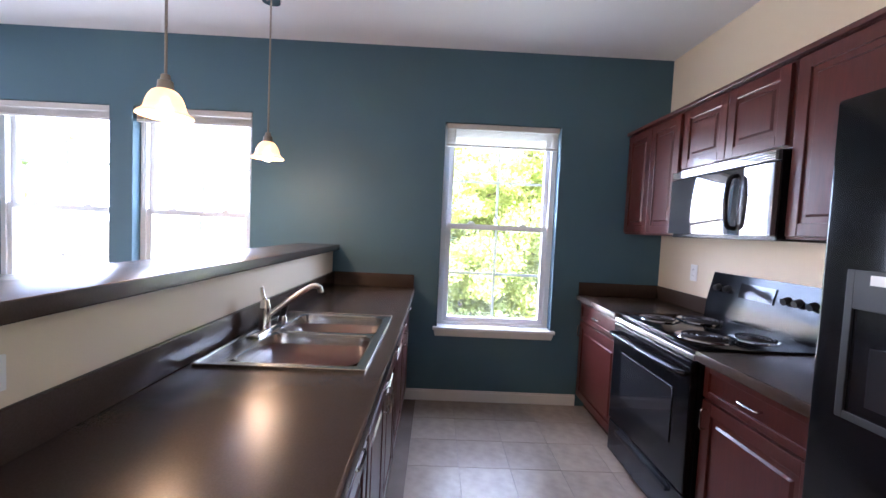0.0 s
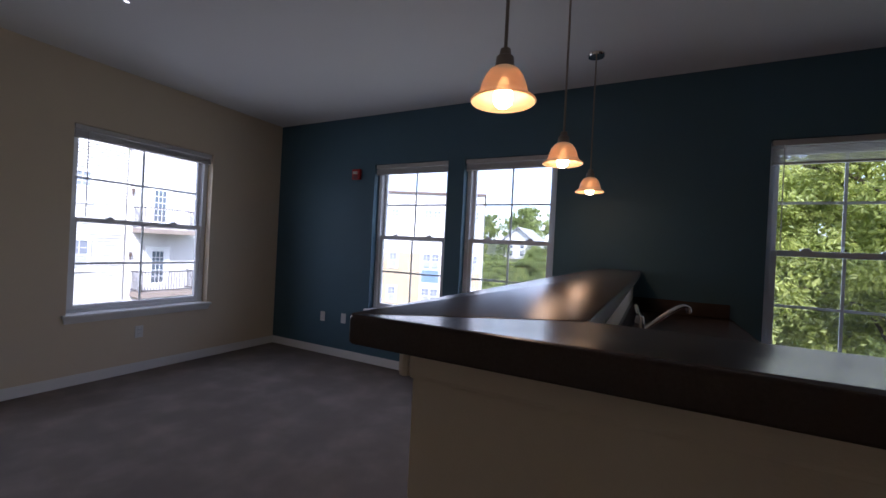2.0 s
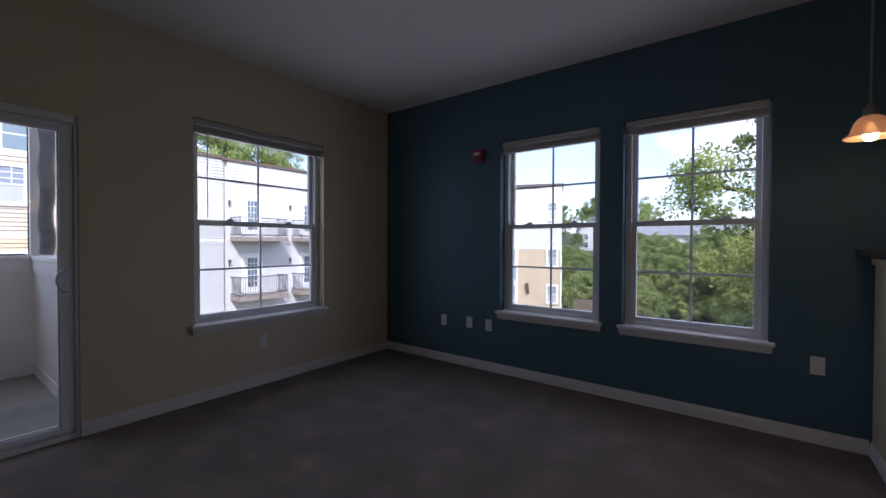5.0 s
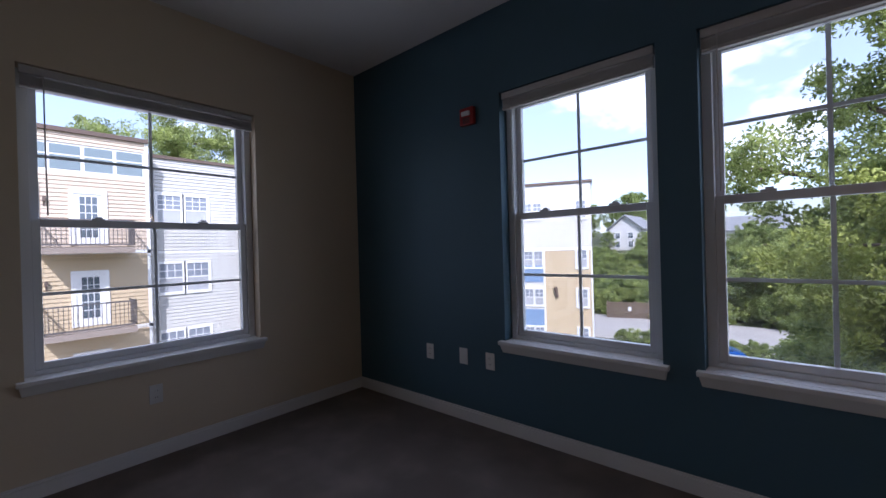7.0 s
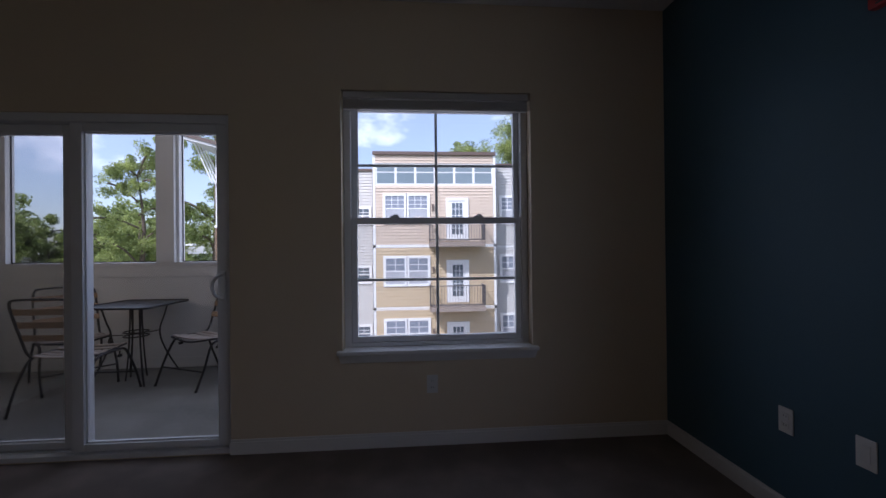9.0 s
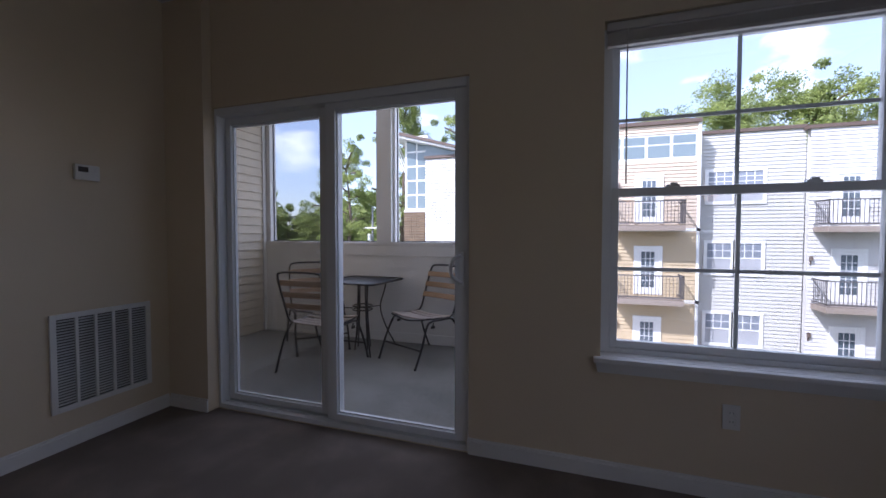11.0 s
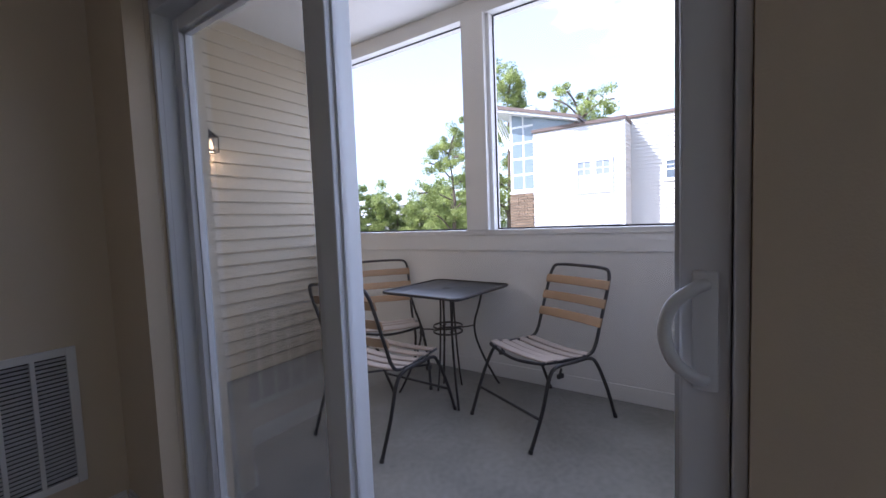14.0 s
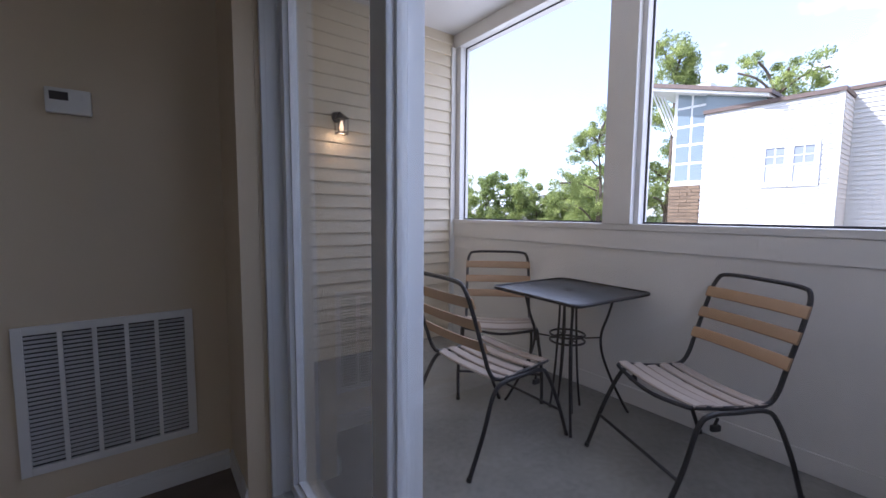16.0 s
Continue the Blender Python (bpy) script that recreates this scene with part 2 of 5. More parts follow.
def wall_along(bm, axis, a0, a1, n0, n1, z0, z1, holes):
    """A wall from a0 to a1 along an axis, between n0 and n1 across it, with holes (a, b, low, high)."""
    cuts = sorted(holes)
    spans, at = [], a0
    for a, b, lo, hi in cuts:
        spans.append((at, a, z0, z1))
        spans.append((a, b, z0, lo))
        spans.append((a, b, hi, z1))
        at = b
    spans.append((at, a1, z0, z1))
    for a, b, lo, hi in spans:
        if b - a > 1e-4 and hi - lo > 1e-4:
            box(bm, *((a, b, n0, n1) if axis == "x" else (n0, n1, a, b)), lo, hi)
    bmesh.ops.remove_doubles(bm, verts=bm.verts, dist=1e-4)


# ---- the large structure ----
CEIL, YN, XW, XE, YS = 2.798, 3.665, -5.52, 1.32, -1.285
T = 0.20
WIN_N = [(-3.995, -3.065), (-2.885, -1.965), (-0.455, 0.465)]
WIN_W = (1.555, 2.760)
Z0, Z1 = 0.598, 2.235
DOOR = (-0.93, 0.882, 0.0, 2.07)

bm = bmesh.new()
wall_along(bm, "x", XW - T, XE + T, YN, YN + T, -0.3, 3.1, [(a, b, Z0, Z1) for a, b in WIN_N])
structure("wall_north", "dark teal blue painted wall with three window openings", "wall", bm, "blue")
bm = bmesh.new()
wall_along(bm, "y", -2.60, YN - 0.002, XW - T, XW, -0.3, 3.1, [DOOR, (*WIN_W, Z0, Z1)])
structure("wall_west", "cream painted wall with a window and a sliding door opening", "wall", bm, "cream")
bm = bmesh.new()
box(bm, XW + 0.001, XW + 0.07, YS, -0.93, 0, CEIL - 0.002)
structure("wall_chase", "cream boxed-out wall strip beside the sliding door", "wall", bm, "cream")
bm = bmesh.new()
box(bm, XW, XE + T, YS - T, YS, -0.3, 3.1)
structure("wall_south", "cream painted wall with return air grille", "wall", bm, "cream")
bm = bmesh.new()
box(bm, XE, XE + T, YS, YN - 0.002, -0.3, 3.1)
structure("wall_east", "cream painted kitchen wall behind the cabinets", "wall", bm, "cream")
bm = bmesh.new()
box(bm, XW - 0.01, XE + 0.01, YS - 0.01, YN + 0.01, CEIL, CEIL + 0.2)
structure("ceiling", "off-white textured flat ceiling", "ceiling", bm, "ceiling")
bm = bmesh.new()
box(bm, XW - 0.005, -0.60, YS - 0.005, YN + 0.005, -0.2, 0)
structure("floor_living", "brown-grey cut pile carpet with vacuum marks", "carpet", bm, "carpet")
bm = bmesh.new()
box(bm, -0.60, XE + 0.005, YS - 0.005, YN + 0.005, -0.2, -0.004)
kitchen_floor = structure("floor_kitchen", "mottled grey-beige vinyl tile kitchen floor", "floor", bm, "grout")


def baseboard(label, axis, a, b, wall, side):
    """Skirting with an eased top along a wall; side is the way into the room."""
    bm = bmesh.new()
    t0, t1 = sorted((wall, wall + side * 0.013))
    t2, t3 = sorted((wall, wall + side * 0.008))
    for lo, hi, u, v in ((0, 0.075, t0, t1), (0.075, 0.09, t2, t3)):
        box(bm, *((a, b, u, v) if axis == "x" else (u, v, a, b)), lo, hi, bevel=0.002)
    structure("baseboard", label, "baseboard", bm, "trim")


baseboard("white painted baseboard along the blue wall", "x", XW + 0.013, -1.493, YN, -1)
baseboard("white painted baseboard under the kitchen window", "x", -0.70, 0.70, YN, -1)
baseboard("white painted baseboard along the cream wall", "y", DOOR[1], YN, XW, 1)
baseboard("white painted baseboard on the wall strip", "y", YS + 0.013, -0.93, XW + 0.07, 1)
baseboard("white painted baseboard under the air grille", "x", XW + 0.083, XE, YS, 1)
baseboard("white painted baseboard on the half wall", "y", 0.53, YN - 0.013, -1.48, -1)
baseboard("white painted baseboard on the half wall end", "x", -1.493, -0.645, 0.53, -1)


# sky light in the openings
def opening_light(m, w, h, watts):
    """A lamp that fills an opening; it shines along local -z, w runs along local x."""
    d = bpy.data.lights.new("opening_light", "AREA")
    d.shape, d.size, d.size_y, d.energy, d.color = "RECTANGLE", w, h, watts, (0.96, 0.985, 1.0)
    new("opening_light", d).matrix_world = m


for (a, b), watts in zip(WIN_N, (1.1, 1.1, 0.8)):
    opening_light(pose((a + b) / 2, YN + T + 0.03, (Z0 + Z1) / 2, -90), b - a - 0.1, Z1 - Z0 - 0.1, watts)
opening_light(pose(XW - T - 0.03, (WIN_W[0] + WIN_W[1]) / 2, (Z0 + Z1) / 2, 90, 0, -90), WIN_W[1] - WIN_W[0] - 0.1, Z1 - Z0 - 0.1, 0.9)
opening_light(pose(-7.85, -0.72, 1.94, 90, 0, -90), 3.1, 1.55, 7.0)


# ---- windows ----
def window(number, m, w, label, blind_drop):
    """A double-hung window: local x along the wall, y outwards, z from the sill; each sash has a cross of bars."""
    h = Z1 - Z0
    win = thing("window_%d" % number, label, "window", m, "double-hung windows", "structure")
    bm = bmesh.new()
    for x0, x1, z0, z1 in ((0.001, 0.045, 0.012, h - 0.001), (w - 0.045, w - 0.001, 0.012, h - 0.001), (0.045, w - 0.045, h - 0.045, h - 0.001), (0.045, w - 0.045, 0.012, 0.036)):
        box(bm, x0, x1, 0.085, 0.185, z0, z1, bevel=0.003)
    part("window_frame", bm, "vinyl", win)
    mid = 1.425 - Z0
    for name, z0, z1, y0 in (("upper_sash", mid - 0.02, h - 0.046, 0.135), ("lower_sash", 0.037, mid + 0.018, 0.098)):
        x0, x1, s = 0.046, w - 0.046, 0.036
        bm = bmesh.new()
        for a, b, c, d in ((x0, x0 + s, z0, z1), (x1 - s, x1, z0, z1), (x0 + s, x1 - s, z1 - 0.042, z1), (x0 + s, x1 - s, z0, z0 + 0.036)):
            box(bm, a, b, y0, y0 + 0.035, c, d, bevel=0.003)
        sash = part(name, bm, "vinyl", win)
        gx0, gx1, gz0, gz1 = x0 + s, x1 - s, z0 + 0.036, z1 - 0.042
        g = block("pane", "glass", sash, gx0 - 0.004, gx1 + 0.004, y0 + 0.015, y0 + 0.020, gz0 - 0.004, gz1 + 0.004)
        g.visible_shadow = False
        bm = bmesh.new()
        xm, zm = (gx0 + gx1) / 2, (gz0 + gz1) / 2
        box(bm, xm - 0.009, xm + 0.009, y0 + 0.022, y0 + 0.029, gz0, gz1)
        box(bm, gx0, gx1, y0 + 0.0225, y0 + 0.0285, zm - 0.009, zm + 0.009)
        part("muntin", bm, "vinyl", sash)
        if name == "lower_sash":
            for fx in (0.27, 0.73):
                bm = bmesh.new()
                box(bm, w * fx - 0.03, w * fx + 0.03, y0 + 0.002, y0 + 0.032, z1, z1 + 0.012, bevel=0.003)
                box(bm, w * fx - 0.012, w * fx + 0.02, y0 + 0.006, y0 + 0.024, z1 + 0.012, z1 + 0.022, bevel=0.003)
                part("sash_lock", bm, "vinyl", sash)
    sc = block("insect_screen", "half_screen", win, 0.05, w - 0.05, 0.176, 0.177, 0.038, mid)
    sc.visible_shadow = False
    bm = bmesh.new()
    box(bm, 0.002, w - 0.002, 0.0, 0.088, 0.001, 0.012)
    box(bm, -0.032, w + 0.032, -0.045, 0.0, -0.014, 0.012, bevel=0.006)
    part("window_sill", bm, "trim", win)
    bm = bmesh.new()
    f = [bm.verts.new(v) for v in ((-0.022, -0.004, -0.014), (w + 0.022, -0.004, -0.014), (w + 0.012, -0.004, -0.065), (-0.012, -0.004, -0.065))]
    g = [bm.verts.new(v) for v in ((-0.022, -0.034, -0.014), (w + 0.022, -0.034, -0.014), (w + 0.012, -0.014, -0.065), (-0.012, -0.014, -0.065))]
    bm.faces.new(f), bm.faces.new(g[::-1])
    for i in range(4):
        bm.faces.new((f[i], f[(i + 1) % 4], g[(i + 1) % 4], g[i]))
    part("apron", bm, "trim", win)
    # raised blind in the head of the opening
    bl = thing("window_blind", "white horizontal mini blind, raised" if blind_drop < 0.1 else "white horizontal mini blind, lowered a little", "blind", m, "mini blinds")
    block("headrail", "blind", bl, 0.012, w - 0.012, 0.012, 0.052, h - 0.045, h - 0.004, bevel=0.003)
    n = 11
    for i in range(n):
        z = h - 0.052 - (i + 0.5) * blind_drop / n
        bm = bmesh.new()
        box(bm, 0.016, w - 0.016, 0.018, 0.044, z - 0.0012, z + 0.0012)
        part("slat", bm, "blind", bl)
    zb = h - 0.054 - blind_drop
    block("bottom_rail", "blind", bl, 0.014, w - 0.014, 0.016, 0.046, zb - 0.016, zb, bevel=0.003)
    bm = bmesh.new()
    tube(bm, [(w * 0.085, 0.008, h - 0.04), (w * 0.085, 0.006, h - 0.35), (w * 0.087, 0.006, h - 0.78)], 0.0035, 6)
    part("wand", bm, "blind", bl)
    return win


for i, (a, b) in enumerate(WIN_N):
    window(i + 1, pose(a, YN, Z0), b - a, "white vinyl double-hung window in the blue wall", 0.045 if i < 2 else 0.11)
window(4, pose(XW, WIN_W[0], Z0, 0, 0, 90), WIN_W[1] - WIN_W[0], "wide white vinyl double-hung window in the cream wall", 0.045)


# ---- sliding glass door ----
def sliding_door():
    y0, y1, z0, z1 = DOOR
    d = thing("door_1", "white vinyl sliding glass door, closed, with a curved pull", "sliding door", None, "", "structure")
    bm = bmesh.new()
    xa, xb = XW - 0.145, XW - 0.015
    for a, b, c, e in ((y0 + 0.001, y0 + 0.022, 0.03, z1 - 0.001), (y1 - 0.02, y1 - 0.001, 0.03, z1 - 0.001), (y0 + 0.022, y1 - 0.02, z1 - 0.05, z1 - 0.001)):
        box(bm, xa, xb, a, b, c, e, bevel=0.003)
    for a, b, c, e in ((y0 + 0.022, y0 + 0.0235, 0.03, z1 - 0.05),):
        for x in (xa + 0.02, xa + 0.062, xa + 0.104):
            box(bm, x, x + 0.008, a, b, c, e)
    box(bm, xa + 0.001, xa + 0.072, y1 - 0.036, y1 - 0.019, 0.03, z1 - 0.06)
    part("door_frame", bm, "vinyl", d)
    bm = bmesh.new()
    box(bm, xa, xb, y0 + 0.001, y1 - 0.001, -0.005, 0.03, bevel=0.003)
    for x in (xa + 0.035, xa + 0.085):
        box(bm, x, x + 0.006, y0 + 0.022, y1 - 0.02, 0.03, 0.04)
    part("threshold", bm, "vinyl", d)
    for name, a, b, x, s, r in (("fixed_panel", y0 + 0.025, 0.010, xa + 0.016, 0.045, 0.14), ("sliding_panel", -0.052, y1 - 0.022, xa + 0.066, 0.069, 0.066)):
        bm = bmesh.new()
        for p, q, c, e in ((a, a + s, 0.041, z1 - 0.052), (b - r, b, 0.041, z1 - 0.052), (a + s, b - r, 0.041, 0.082), (a + s, b - r, z1 - 0.104, z1 - 0.052)):
            box(bm, x, x + 0.046, p, q, c, e, bevel=0.004)
        for p, q, c, e in ((a + s, a + s + 0.008, 0.082, z1 - 0.104), (b - r - 0.008, b - r, 0.082, z1 - 0.104), (a + s, b - r, 0.082, 0.09), (a + s, b - r, z1 - 0.112, z1 - 0.104)):
            box(bm, x + 0.004, x + 0.026, p, q, c, e)
        panel = part(name, bm, "vinyl", d)
        g = block("pane", "glass", panel, x + 0.012, x + 0.017, a + s - 0.004, b - r + 0.004, 0.078, z1 - 0.100)
        g.visible_shadow = False
    sc = block("screen_panel", "door_screen", d, xa + 0.006, xa + 0.007, y0 + 0.055, -0.07, 0.07, z1 - 0.09)
    sc.visible_shadow = False
    bm = bmesh.new()
    for p, q, c, e in ((y0 + 0.026, y0 + 0.055, 0.041, z1 - 0.062), (-0.07, -0.035, 0.041, z1 - 0.052), (y0 + 0.055, -0.07, 0.041, 0.07), (y0 + 0.055, -0.07, z1 - 0.09, z1 - 0.052)):
        box(bm, xa + 0.001, xa + 0.013, p, q, c, e, bevel=0.002)
    part("screen_rail", bm, "vinyl", d)
    xp = xa + 0.112
    yc = y1 - 0.022 - 0.032
    bm = bmesh.new()
    box(bm, xp, xp + 0.012, yc - 0.017, yc + 0.017, 0.928, 1.112, bevel=0.005)
    tube(bm, smooth_path([(xp + 0.008, yc, 1.092), (xp + 0.022, yc - 0.014, 1.086), (xp + 0.028, yc - 0.041, 1.062), (xp + 0.028, yc - 0.053, 1.02), (xp + 0.028, yc - 0.041, 0.976), (xp + 0.022, yc - 0.014, 0.952), (xp + 0.008, yc, 0.946)]), 0.010, 10)
    part("handle", bm, "vinyl", panel, "white curved pull handle", True)


sliding_door()


# ---- half wall, bar and kitchen ----
bm = bmesh.new()
box(bm, -1.48, -1.305, 0.53, YN - 0.003, 0, 1.185)
box(bm, -1.305, -0.645, 0.53, 0.658, 0, 1.185)
bmesh.ops.remove_doubles(bm, verts=bm.verts, dist=1e-4)
structure("half_wall", "cream painted half wall carrying the breakfast bar", "half wall", bm, "cream")
bm = bmesh.new()
box(bm, -1.498, -1.48, 0.513, YN - 0.004, 1.14, 1.185, bevel=0.008)
box(bm, -1.48, -0.63, 0.513, 0.53, 1.14, 1.185, bevel=0.008)
structure("trim", "cream wood trim under the bar top", "trim", bm, "cream")


def arc(cx, cy, r, a0, a1, n=7):
    return [(cx + r * math.cos(radians(a0 + (a1 - a0) * i / n)), cy + r * math.sin(radians(a0 + (a1 - a0) * i / n))) for i in range(n + 1)]


bar = thing("bar_top", "dark brown laminate L-shaped breakfast bar top on the half wall", "bar top")
for name, outline in (("side_slab", [(-1.565, YN - 0.004), *arc(-1.545, 0.488, 0.02, 180, 225, 2), (-1.253, 0.675), (-1.253, YN - 0.004)]),
                      ("end_slab", [*arc(-1.545, 0.488, 0.02, 225, 270, 2), *arc(-0.648, 0.518, 0.05, -90, 0), *arc(-0.648, 0.625, 0.05, 0, 90), (-1.253, 0.675)])):
    bm = bmesh.new()
    prism(bm, outline, 1.187, 1.231, bevel=0.005)
    part(name, bm, "laminate", bar, "", True)


def cabinet(name, label, m, w, h, d, doors, drawer=0.0, kick=0.09, group=""):
    """A cherry cabinet: local x along its front, y backwards from the front, z up; raised-panel doors."""
    c = thing(name, label, "cabinet", m, group)
    block("carcass", "cherry", c, 0.0015, w - 0.0015, 0.02, d, kick, h, bevel=0.002)
    if kick > 0.01:
        block("toe_kick", "kick", c, 0.003, w - 0.003, 0.075, 0.10, 0, kick)
    gap, n = 0.004, doors
    fw = (w - 0.03) / n

    def front(nm, x0, x1, z0, z1, pull):
        s = 0.055 if z1 - z0 > 0.2 else 0.03
        p = block(nm, "cherry", c, x0 + s - 0.002, x1 - s + 0.002, 0.009, 0.018, z0 + s - 0.002, z1 - s + 0.002)
        for piece, a, b, e, f in (("stile", x0, x0 + s, z0, z1), ("stile", x1 - s, x1, z0, z1), ("rail", x0 + s, x1 - s, z1 - s, z1), ("rail", x0 + s, x1 - s, z0, z0 + s)):
            block(piece, "cherry", p, a, b, 0.0, 0.019, e, f, bevel=0.003)
        if z1 - z0 > 0.2:
            bm = bmesh.new()
            q = bmesh.ops.create_cube(bm, size=1, matrix=Matrix.LocRotScale(((x0 + x1) / 2, 0.010, (z0 + z1) / 2), None, (x1 - x0 - 2 * s - 0.03, 0.018, z1 - z0 - 2 * s - 0.03)))
            for v in q["verts"]:
                if v.co.y < 0.008:
                    v.co.x += 0.02 if v.co.x < (x0 + x1) / 2 else -0.02
                    v.co.z += 0.02 if v.co.z < (z0 + z1) / 2 else -0.02
            part("raised_panel", bm, "cherry", p)
        if pull:
            bm = bmesh.new()
            px, pz, vert = pull
            e = (0, 0, 0.04) if vert else (0.045, 0, 0)
            a, b = Vector((px, -0.022, pz)) - Vector(e), Vector((px, -0.022, pz)) + Vector(e)
            tube(bm, smooth_path([a + Vector((0, 0.024, 0)), a, (a + b) / 2 + Vector((0, -0.004, 0)), b, b + Vector((0, 0.024, 0))], 4), 0.0045, 6)
            part("handle", bm, "steel", p, "brushed steel bow handle", True)

    top = h - 0.012
    for i in range(n):
        x0, x1 = 0.015 + i * fw + gap / 2, 0.015 + (i + 1) * fw - gap / 2
        if drawer:
            front("drawer", x0, x1, top - drawer, top, ((x0 + x1) / 2, top - drawer / 2, False))
            front("door", x0, x1, kick + 0.012, top - drawer - 0.012, (x1 - 0.03 if i % 2 == 0 and n > 1 else x0 + 0.03, top - drawer - 0.09, True))
        else:
            front("door", x0, x1, kick + 0.012, top, None)
    return c


# sink run: its front faces east
CT = 0.913
XF = -0.678
for y0, y1, n in ((0.67, 1.20, 1), (1.20, 1.70, 1), (1.70, 2.62, 2), (2.62, YN - 0.004, 2)):
    cabinet("base_cabinet", "dark cherry base cabinet with raised-panel doors under the sink counter", pose(XF, y0, 0, 0, 0, 90), y1 - y0, CT - 0.038, 0.60, n, 0.13, 0.09, "cherry base cabinets")
SX0, SX1, SY0, SY1 = -1.266, -0.705, 1.745, 2.575
bm = bmesh.new()
for x0, x1, y0, y1 in ((-1.302, SX0 + 0.02, 0.667, YN - 0.003), (SX1 - 0.02, -0.648, 0.667, YN - 0.003), (SX0 + 0.02, SX1 - 0.02, 0.667, SY0 + 0.02), (SX0 + 0.02, SX1 - 0.02, SY1 - 0.02, YN - 0.003)):
    box(bm, x0, x1, y0, y1, CT - 0.038, CT)
bmesh.ops.remove_doubles(bm, verts=bm.verts, dist=1e-4)
ct = thing("countertop", "dark brown laminate countertop with backsplash round the sink", "countertop")
part("slab", bm, "laminate", ct)
block("front_edge", "laminate", ct, -0.652, -0.640, 0.667, YN - 0.003, CT - 0.04, CT + 0.003, bevel=0.005, smooth=True)
block("backsplash", "laminate", ct, -1.302, -1.283, 0.667, YN - 0.003, CT + 0.001, CT + 0.105, bevel=0.004, smooth=True)
block("backsplash", "laminate", ct, -1.282, -0.652, YN - 0.022, YN - 0.003, CT + 0.001, CT + 0.105, bevel=0.004, smooth=True)


def sink():
    """A double-bowl drop-in sink."""
    s = thing("kitchen_sink", "double-bowl stainless steel drop-in sink in the dark counter", "sink", pose(0, 0, CT))
    bm = bmesh.new()
    ym = SY0 + 0.44
    bowls = [(SX0 + 0.10, SX1 - 0.035, SY0 + 0.04, ym - 0.015), (SX0 + 0.10, SX1 - 0.035, ym + 0.015, SY1 - 0.04)]
    for x0, x1, y0, y1 in ((SX0, SX0 + 0.10, SY0, SY1), (SX1 - 0.035, SX1, SY0, SY1), (SX0 + 0.10, SX1 - 0.035, SY0, SY0 + 0.04), (SX0 + 0.10, SX1 - 0.035, ym - 0.015, ym + 0.015), (SX0 + 0.10, SX1 - 0.035, SY1 - 0.04, SY1)):
        box(bm, x0, x1, y0, y1, 0.001, 0.007)
    bmesh.ops.remove_doubles(bm, verts=bm.verts, dist=1e-4)
    for x0, x1, a, b in ((SX0, SX0 + 0.008, SY0, SY1), (SX1 - 0.008, SX1, SY0, SY1)):
        box(bm, x0, x1, a, b, 0.007, 0.011, bevel=0.002)
    for a, b in ((SY0, SY0 + 0.008), (SY1 - 0.008, SY1)):
        box(bm, SX0 + 0.008, SX1 - 0.008, a, b, 0.007, 0.011, bevel=0.002)
    part("rim", bm, "steel", s)
    for x0, x1, y0, y1 in bowls:
        bm = bmesh.new()
        rings = []
        for z, inset, rad in ((0.0075, -0.004, 0.06), (0.004, 0.003, 0.06), (-0.03, 0.008, 0.06), (-0.15, 0.014, 0.06), (-0.172, 0.03, 0.055), (-0.18, 0.06, 0.05)):
            q = []
            for cx, cy, a in ((x1 - inset - rad, y1 - inset - rad, 0), (x0 + inset + rad, y1 - inset - rad, 90), (x0 + inset + rad, y0 + inset + rad, 180), (x1 - inset - rad, y0 + inset + rad, 270)):
                q += arc(cx, cy, rad, a, a + 90, 6)
            rings.append([bm.verts.new((x, y, z)) for x, y in q])
        for u, v in zip(rings, rings[1:]):
            for k in range(len(u)):
                bm.faces.new((u[k], u[(k + 1) % len(u)], v[(k + 1) % len(u)], v[k]))
        bm.faces.new(rings[-1])
        bowl = part("bowl", bm, "steel", s, "", True)
        bm = bmesh.new()
        cyl(bm, ((x0 + x1) / 2, (y0 + y1) / 2, -0.179), ((x0 + x1) / 2, (y0 + y1) / 2, -0.174), 0.045, 0.04, 20)
        part("drain", bm, "chrome", bowl)


sink()


